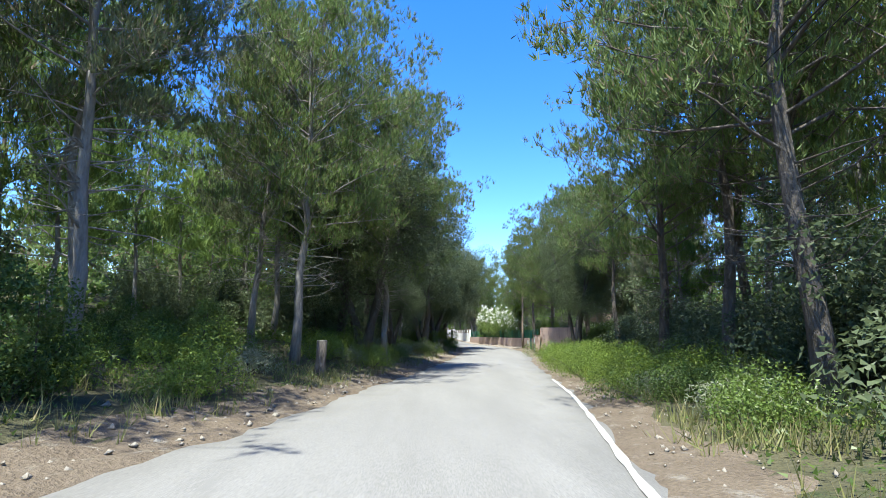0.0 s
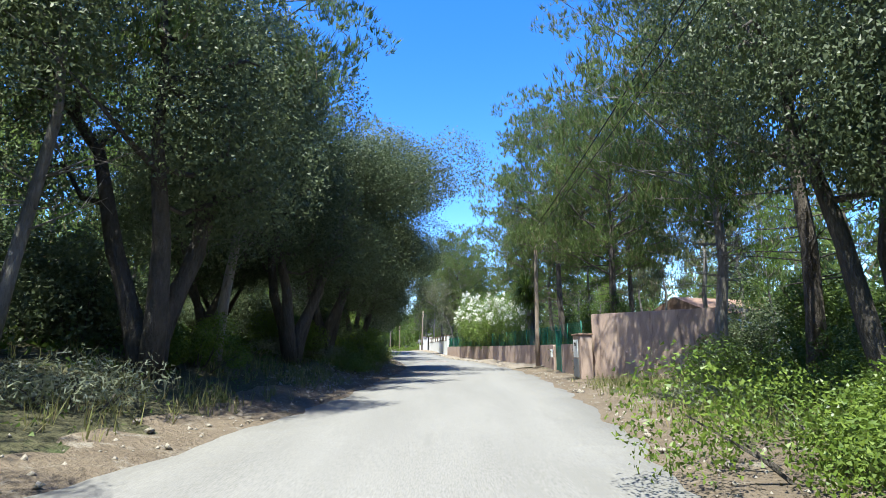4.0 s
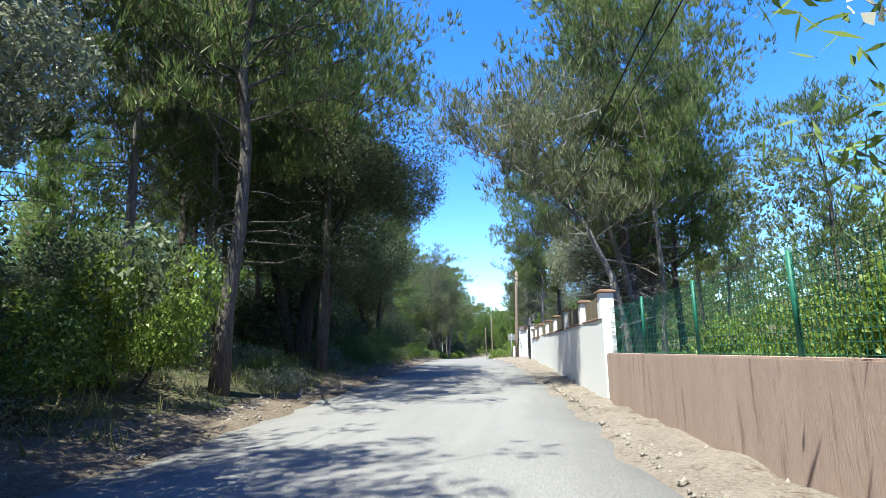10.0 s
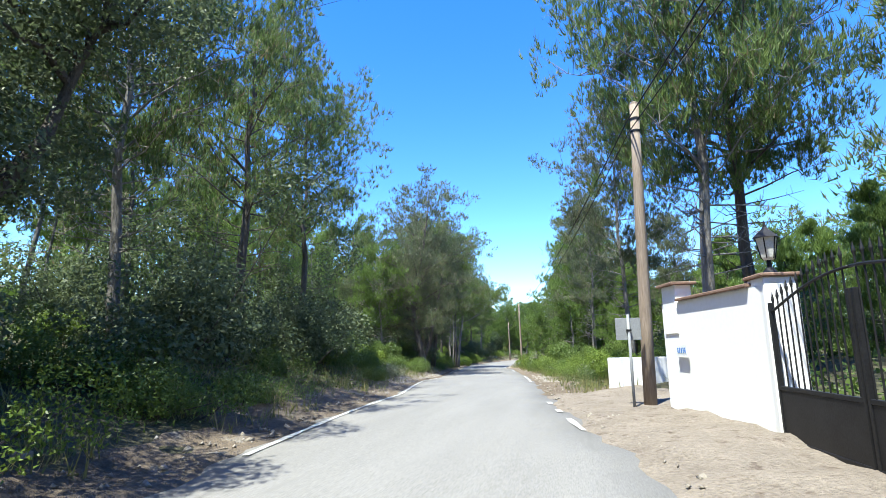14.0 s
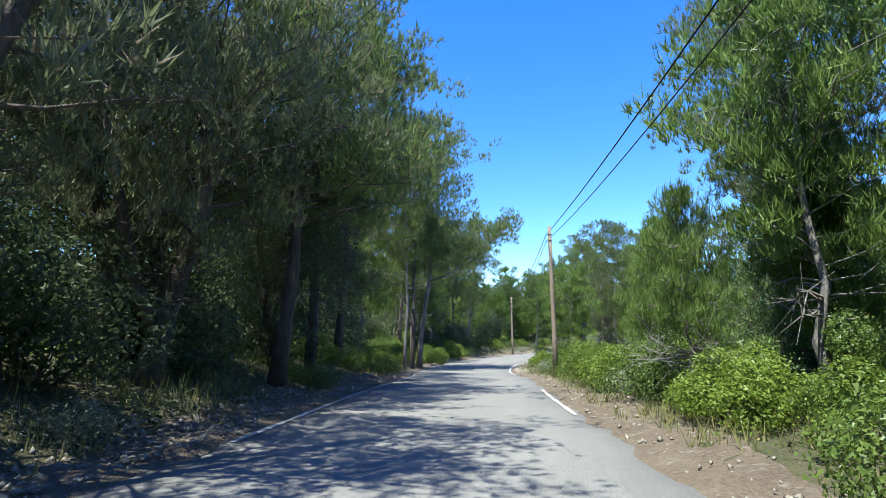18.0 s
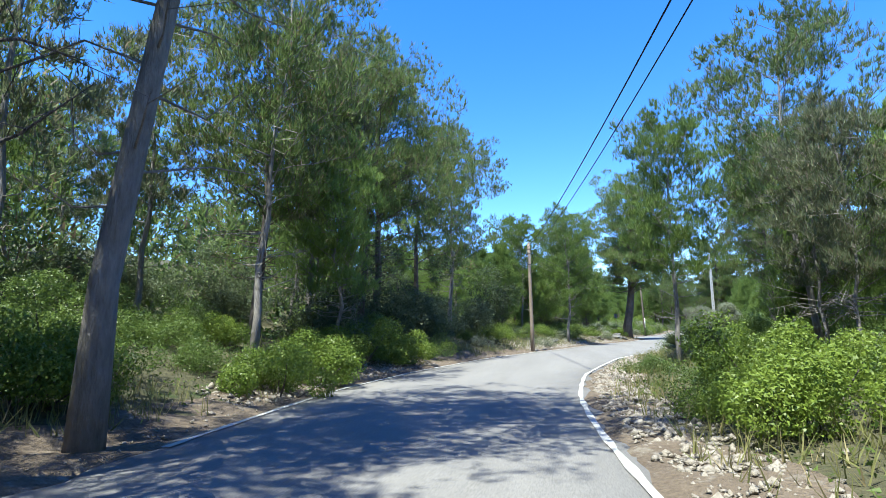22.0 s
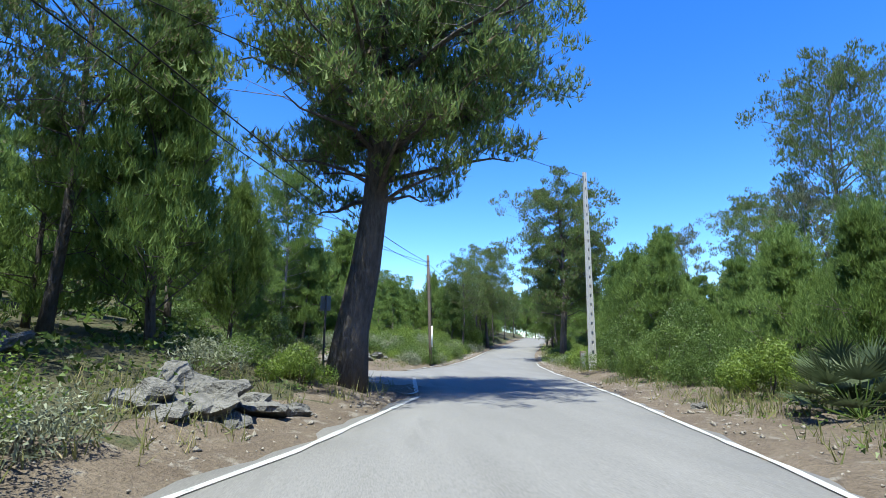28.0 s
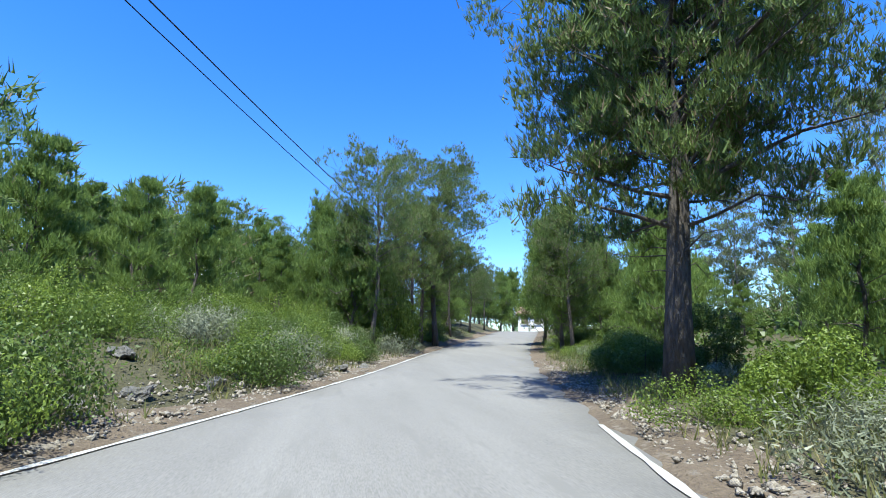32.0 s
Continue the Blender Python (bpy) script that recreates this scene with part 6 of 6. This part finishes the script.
hero(YOUNG[1], 21.0, 303.0, 1.4)
hero(YOUNG[0], 6.5, 295.0, 1.3)
hero(T2, 10.5, 300.0, 0.7)
fit(WIDE, 35.5, 269.0, 25.0, 5.5)
fit(WIDE_2, 42.0, 288.0, 17.0, 4.8)
for s, out, h, r in ((250.3, 2.5, 1.7, 1.5), (253.0, 2.5, 2.1, 1.6), (256.0, 2.7, 2.5, 1.6), (259.5, 2.8, 2.7, 1.6), (254.5, 4.6, 2.7, 1.7), (257.8, 5.0, 3.0, 1.8)):
    q = on_road(s, edge_right(s) + out)
    fit(BUSH[int(s) % 2], float(q[0]), float(q[1]), h, r, gap=1.0)
fit(OPEN, -9.4, 269.0, 13.0, 2.7)
fit(YOUNG[1], -5.2, 273.2, 9.5, 2.6)
fit(YOUNG[0], -7.4, 270.8, 7.5, 2.5)
fit(YOUNG[1], -11.6, 267.8, 8.5, 2.6)

for x, y, size in ((-4.7, 177.6, 1.45), (-4.4, 180.2, 1.2), (-16.9, 193.6, 1.2), (-17.4, 196.6, 1.35), (-17.9, 200.6, 1.4), (-17.0, 203.8, 1.2)):
    hero(BUSH[2], x, y, size, None, 1.0, 1.2)

# pines and oaks whose crowns reach over the road
for s, out, kind, size in ((10, 5.0, T1, 1.1), (64, 2.6, OAK[1], 1.0), (82, 2.3, OAK[1], 1.15), (86.5, 2.6, T2, 1.05),
                           (104, 1.8, T0, 1.05), 
                           (164, 4.5, OAK[1], 1.1), (172.5, 2.8, T2, 1.05), (177.5, 3.2, T0, 1.05)):
    q = on_road(s, edge_left(s) - out)
    hero(kind, float(q[0]), float(q[1]), size)
# ------------------------------------------------------------ woods and scrub, stretch by stretch
# first stretch: dark pines both sides
sow(THICKET, 22, -8, 54, -6, -16, (0.8, 1.25), 2.6)
sow(THICKET, 16, 0, 54, 7, 17, (0.8, 1.2), 2.6)
sow(THICKET, 30, 56, 150, -5.5, -16, (0.8, 1.25), 2.6)
sow(THICKET, 28, 150, 222, -5, -16, (0.8, 1.25), 2.6)
sow(THICKET, 18, 136, 215, 6.5, 16, (0.7, 1.1), 2.6)
for s, out, size in ((122, 4.6, 1.15), (127, 3.6, 1.1), (131, 4.4, 1.2), (135.5, 3.6, 1.1), (140, 4.6, 1.15), (160, 3.2, 1.1), (165, 3.4, 1.2), (170, 3.6, 1.1), (202, 3.8, 1.05), (206.5, 3.4, 1.1), (211, 3.8, 1.1), (216, 4.2, 1.0), (233, 6.0, 0.85), (237.5, 6.4, 0.8)):
    q = on_road(s, edge_left(s) - out)
    hero(THICKET[int(s * 2) % 2], float(q[0]), float(q[1]), size, gap=1.6)
for s, out, kind, size in ((134, 5.2, T2, 0.95), (140, 5.0, T0, 0.9),
                           (200, 5.0, T2, 0.95), (205.5, 4.2, T0, 0.95), (212, 4.6, T2, 0.85), (239, 6.2, T2, 0.75), (243.5, 7.0, T0, 0.75)):
    q = on_road(s, edge_left(s) - out)
    hero(kind, float(q[0]), float(q[1]), size)
for s, out, kind, size, tall in ((88, 5.4, THICKET[0], 1.3, 1.2), (93, 4.4, THICKET[1], 1.2, 1.2), (61, 4.2, THICKET[0], 1.1, 1.1), (68, 4.6, THICKET[1], 1.1, 1.1),
                                 (232, 5.0, YOUNG[1], 0.85, 1.0), (235.5, 5.4, YOUNG[1], 0.95, 1.0), (239, 6.6, YOUNG[0], 1.1, 1.0), (229, 5.4, YOUNG[0], 0.9, 1.0),
                                 (269, 9.2, YOUNG[1], 0.95, 1.0), (272.5, 11.6, YOUNG[0], 1.1, 1.0), (276, 10.4, YOUNG[1], 0.9, 1.0), (280, 12.4, YOUNG[0], 1.2, 1.0), (284, 10.2, YOUNG[1], 1.0, 1.0), (288, 9.8, YOUNG[0], 1.0, 1.0)):
    q = on_road(s, edge_left(s) - out)
    hero(kind, float(q[0]), float(q[1]), size, None, tall, 1.4)
for s, out, kind, size, tall in ((162.5, 2.4, BUSH[2], 1.3, 0.9), (165.5, 2.2, BUSH[0], 1.3, 1.0), (168.5, 2.6, BUSH[2], 1.4, 0.9), (172, 2.2, BUSH[2], 1.2, 1.0), (148, 2.6, BUSH[0], 1.3, 1.1), (151, 2.4, BUSH[1], 1.3, 1.0),
                                 (164, 5.0, SLIM[0], 1.15, 1.0), (158, 5.4, SLIM[0], 1.2, 1.1), (186, 3.6, SLIM[0], 0.7, 1.0), (262, 5.6, YOUNG[1], 1.0, 1.0), (266.5, 5.4, YOUNG[0], 1.15, 1.0), (271, 5.4, YOUNG[1], 1.0, 1.0), (258.5, 2.9, BUSH[0], 1.25, 1.0), (261, 2.7, BUSH[1], 1.15, 1.0), (264, 2.5, BUSH[0], 1.2, 1.0), (267.5, 2.6, BUSH[2], 1.1, 1.0),
                                 (246, 6.4, YOUNG[1], 0.8, 1.0), (251, 5.6, YOUNG[0], 0.75, 1.0)):
    q = on_road(s, edge_right(s) + out)
    hero(kind, float(q[0]), float(q[1]), size, None, tall, 1.2)
sow([LOW[0], LOW[2], LOW[0], LOW[1]], 40, 268, 296, -0.9, -4.5, (0.9, 1.4), 0.7, (1.0, 1.5))
for s, out, kind, size in ((26, 2.9, OAK[1], 1.2), (53, 2.9, OAK[1], 1.2), (105, 2.9, OAK[1], 1.1), (108, 3.0, T2, 1.0), (122.5, 3.4, OAK[0], 1.2), (106, 5.0, THICKET[0], 1.15), (111.5, 4.8, THICKET[1], 1.2), (117, 5.0, THICKET[0], 1.2),
                           (27, 5.2, THICKET[1], 1.2), (32, 5.6, THICKET[0], 1.2), (39, 5.6, THICKET[1], 1.2), (46, 5.4, THICKET[0], 1.2), (181, 5.0, THICKET[0], 1.2), (186, 5.4, THICKET[1], 1.2), (176, 5.0, THICKET[1], 1.2)):
    q = on_road(s, edge_left(s) - out)
    hero(kind, float(q[0]), float(q[1]), size, None, 1.0, 1.4)
for s, out, kind, size in ((11, 4.2, T2, 1.1), (17, 4.6, T0, 1.1), (23, 4.4, T2, 1.05), (8, 5.0, THICKET[0], 1.2), (12.5, 5.4, THICKET[1], 1.3), (18.5, 5.2, THICKET[0], 1.2), (23.5, 5.4, THICKET[1], 1.2), (29, 5.2, THICKET[0], 1.1)):
    q = on_road(s, edge_right(s) + out)
    hero(kind, float(q[0]), float(q[1]), size, None, 1.0, 1.4)
sow(LOW, 14, 221, 238, -2.2, -6, (0.9, 1.3), 0.8)
# trees that close the end of the road
for s, d, kind, size in ((296, -6.2, T0, 0.75), (301, 4.6, T2, 0.62), (306, -5.6, T2, 0.72), (311, 4.4, T0, 0.6), (317, -5.4, T0, 0.66), (322, 4.2, T2, 0.6), (329, -5.4, T2, 0.65), (334, 4.4, T0, 0.6), (340, -5.0, T0, 0.6)):
    q = on_road(s, d)
    hero(kind, float(q[0]), float(q[1]), size)
for x, y, size in ((30.0, 350.5, 1.3), (33.0, 353.0, 1.5), (38.8, 351.0, 1.4), (41.5, 348.0, 1.3), (27.0, 347.5, 1.2), (36.0, 355.0, 1.6), (44.0, 352.0, 1.5), (40.0, 356.0, 1.6), (30.5, 357.0, 1.5)):
    hero(YOUNG[1], x, y, size)
sow(TALL, 20, -8, 52, -3.5, -19, (0.95, 1.3), 3.0)
sow(SLIM, 10, 0, 55, -4, -16, (0.9, 1.2), 2.0)
sow(TALL, 17, 2, 50, 6, 19, (0.95, 1.3), 3.0)
sow(SLIM, 6, 10, 50, 6, 16, (0.9, 1.2), 2.0)
sow(LOW, 18, 4, 45, -1.8, -4.5, (0.9, 1.4), 1.0)
sow(BUSH, 16, 2, 50, -3, -9, (0.8, 1.3), 1.6)
sow([LOW[0], LOW[0], LOW[1], LOW[2]], 42, 9, 46, 2.0, 6, (0.8, 1.3), 0.9)
sow(BUSH, 20, 5, 50, 4.5, 15, (1.0, 1.7), 1.6)
sow([LOW[1], LOW[0], LOW[1]], 40, 12, 44, 1.5, 5.5, (0.9, 1.4), 0.7, (1.0, 1.4))
# villa stretch
sow(TALL, 14, 55, 100, -5, -19, (0.95, 1.2), 3.0)
sow(OAK, 5, 56, 96, -4.5, -14, (0.8, 1.1), 3.0)
sow(BUSH, 18, 52, 96, -2.2, -8, (0.9, 1.5), 1.6)
sow(LOW, 18, 52, 98, -1.4, -4, (0.8, 1.2), 1.0)
sow(TALL, 11, 57, 97, 5.5, 19, (0.9, 1.2), 3.0)
sow(THICKET, 16, 57, 98, 5.0, 12, (0.9, 1.3), 2.2)
sow(BUSH, 12, 58, 72, 4.6, 9, (1.2, 1.9), 1.6)
sow(SLIM, 5, 58, 96, 5, 12, (0.8, 1.0), 2.5)
sow(TALL, 8, 100, 118, -5, -19, (0.9, 1.15), 3.2)
sow(TALL, 6, 118, 150, -9, -19, (0.9, 1.1), 3.2)
sow(SLIM, 9, 100, 150, -4, -18, (0.9, 1.2), 2.2)
sow(BUSH, 20, 98, 150, -2.6, -9, (0.8, 1.3), 1.6)
sow(LOW, 20, 98, 150, -1.4, -4, (0.8, 1.3), 1.0)
sow(TALL, 6, 100, 128, 6.5, 20, (0.7, 0.95), 3.4)
# woods between the villas and the bend
sow(TALL, 18, 150, 212, -8, -21, (0.8, 1.05), 3.2)
sow(SLIM, 18, 150, 214, -3.5, -22, (0.85, 1.15), 2.0)
sow(BUSH, 26, 150, 215, -2.2, -8, (0.8, 1.3), 1.5)
sow(LOW, 22, 150, 215, -1.3, -4, (0.8, 1.2), 1.0)
sow(YOUNG, 16, 134, 212, 6, 13, (0.8, 1.25), 2.2)
sow(SLIM, 20, 136, 215, 5, 18, (0.6, 0.85), 2.0)
sow(BUSH, 30, 134, 222, 2.2, 6, (0.8, 1.3), 1.5)
sow(LOW, 26, 134, 222, 1.7, 4, (0.8, 1.2), 1.0)
# last stretch: scrub and young pines
sow(LOW, 26, 262, 284, -7, -18, (1.0, 1.5), 0.9)
sow(LOW, 9, 252, 267, 1.8, 4, (0.8, 1.1), 0.8)
sow(YOUNG, 14, 240, 262, -8, -24, (0.9, 1.4), 2.0)
sow(BUSH, 14, 240, 288, -6, -20, (1.0, 1.6), 1.6)
sow(YOUNG, 16, 214, 250, -5, -15, (0.7, 1.15), 2.0)
sow(YOUNG, 26, 262, 325, -8.5, -18, (0.75, 1.15), 2.2)
sow(YOUNG, 12, 293, 343, -2.6, -8, (0.8, 1.25), 2.2)
sow(YOUNG, 12, 290, 343, 2.6, 8, (0.8, 1.25), 2.2)
sow([LOW[0], LOW[2], LOW[2], LOW[1]], 46, 264, 302, -1.2, -9, (0.9, 1.5), 0.9, (1.0, 1.6))
sow(BUSH, 16, 266, 300, -3.0, -11, (0.8, 1.2), 1.5)
sow(LOW, 16, 226, 246, -3.0, -9, (0.9, 1.3), 1.0)
sow(YOUNG, 12, 250, 288, 4.2, 12, (0.7, 1.05), 2.4)
sow(SLIM, 8, 262, 330, -5, -24, (0.8, 1.1), 2.6)
sow(BUSH, 22, 214, 322, -1.8, -8, (0.7, 1.2), 1.5)
sow(LOW, 36, 214, 322, -1.2, -7, (0.7, 1.2), 1.0)
sow(YOUNG, 20, 218, 325, 5.5, 15, (0.6, 1.0), 2.2)
sow(TALL, 12, 214, 330, 6, 20, (0.65, 0.95), 3.4)
sow(BUSH, 34, 222, 325, 2.3, 7, (0.8, 1.35), 1.5)
sow(LOW, 26, 222, 325, 1.6, 4.5, (0.7, 1.2), 1.0)


# kinds that found no place leave nothing behind
for kind in Kind.made:
    if not kind.used:
        for ob in list(kind.ob.children_recursive) + [kind.ob]:
            bpy.data.objects.remove(ob)


# ------------------------------------------------------------ far woods up the slopes
def far_woods():
    near, far, n = ([], []), ([], []), 0
    while n < 1900:
        s0, deep = rng.uniform(-45, 372), n % 4 == 0
        d0 = (rng.uniform(48, 150) if deep else rng.uniform(16.5, 50)) * (1 if rng.uniform() < 0.5 else -1)
        x, y = (float(q) for q in on_road(s0, d0)) if s0 < 342 else (40 + rng.uniform(-75, 75), 351 + (s0 - 342) * 2.5 + rng.uniform(0, 30))
        s, d, z = to_road([(x, y)])
        if -15.5 < d[0] < 15.5 and s[0] < 350 or side_road_gap(x, y) < 5:
            continue
        n += 1
        g = ground_at(x, y)
        h, w = (rng.uniform(7.5, 11.5) if s0 < 212 else rng.uniform(5, 8)), rng.uniform(1.5, 2.5)
        into = near if abs(d0) < 30 else far
        k = 190 if into is near else 40
        u = rng.uniform(0.03, 1, k)
        a = rng.uniform(0, 6.28, k)
        rr = w * np.sqrt(rng.uniform(0, 1, k)) * (1.1 - 0.75 * u)
        into[0].append(np.column_stack([x + rr * np.cos(a), y + rr * np.sin(a), g + u * h]))
        into[1].append(np.column_stack([np.cos(a) * 0.6, np.sin(a) * 0.6, np.full(k, 0.8)]))
    v1, f1 = blades(np.vstack(near[0]), np.vstack(near[1]), 4, 0.55, 0.1, 0.6)
    v2, f2 = blades(np.vstack(far[0]), np.vstack(far[1]), 4, 1.1, 0.24, 0.55)
    return tagged(new("far_woods", mesh_of("far_woods", np.vstack([v1, v2]), np.vstack([f1, f2 + len(v1)]), NEEDLES)), "distant green pine woods on the slopes", "woods", kind="stuff")


far_woods()


# ------------------------------------------------------------ grass
def grass():
    n = 30000
    s = rng.uniform(-8, 300, n)
    side = rng.uniform(0, 1, n) < 0.5
    d = rng.gamma(2.2, 0.9, n) + 0.5
    dd = np.where(side, edge_right(s) + d, edge_left(s) - d)
    clump = np.sin(s * 0.9) + np.sin(s * 2.3 + dd) + rng.normal(0, 0.7, n)
    keep = (clump > 0.0) & ~((s > 54) & (s < 133) & side)
    p = on_road(s[keep], dd[keep])
    keep2 = side_road_gap(p[:, 0], p[:, 1]) > SIDE_W + 0.8
    p = p[keep2]
    z = height(p, sink=False)
    v, f = blades(np.column_stack([p, z]), np.tile([0, 0, 1.0], (len(p), 1)), 5, 0.36, 0.02, 0.33)
    tagged(new("grass", mesh_of("grass", v, f, GRASS_LEAF)), "tufts of green and straw-coloured grass along the verges", "grass", kind="stuff")


grass()


def forest_floor():
    """Low scrub that covers the ground under and between the trees."""
    n = 46000
    s, side = rng.uniform(-12, 330, n), rng.uniform(0, 1, n) < 0.5
    d = np.where(rng.uniform(0, 1, n) < 0.5, rng.uniform(1.3, 7, n), rng.uniform(2.2, 34, n))
    dd = np.where(side, edge_right(s) + d, edge_left(s) - d)
    p = on_road(s, dd)
    s2, d2, z2 = to_road(p)
    ok = (np.maximum(edge_left(s2) - d2, d2 - edge_right(s2)) > 1.2) & (side_road_gap(p[:, 0], p[:, 1]) > SIDE_W + 1.2) & ~((s > 53) & (s < 134) & side & (d < 4.5))
    p, d = p[ok], d[ok]
    z = height(p, sink=False)
    hgt = 0.10 + 0.55 * np.clip(np.sin(p[:, 0] * 0.8) * np.sin(p[:, 1] * 0.6 + 1) + rng.normal(0, 0.35, len(p)), 0, 1.2) * np.clip(d / 5, 0.4, 1)
    k = 5
    c = np.repeat(np.column_stack([p, z]), k, 0) + rng.normal(0, 0.28, (len(p) * k, 3)) * np.array([1, 1, 0])
    c[:, 2] += np.repeat(hgt, k) * rng.uniform(0.1, 1, len(c))
    big = np.clip(np.repeat(d, k) / 8, 0.3, 2.2)[:, None]
    v, f = leaflets(c, np.tile([0, 0, 0.8], (len(c), 1)), 0.26 * big, 0.17 * big, 0.9)
    tagged(new("forest_scrub", mesh_of("forest_scrub", v, f, SHRUB_LEAF)), "low green scrub covering the forest floor", "scrub", kind="stuff")


forest_floor()
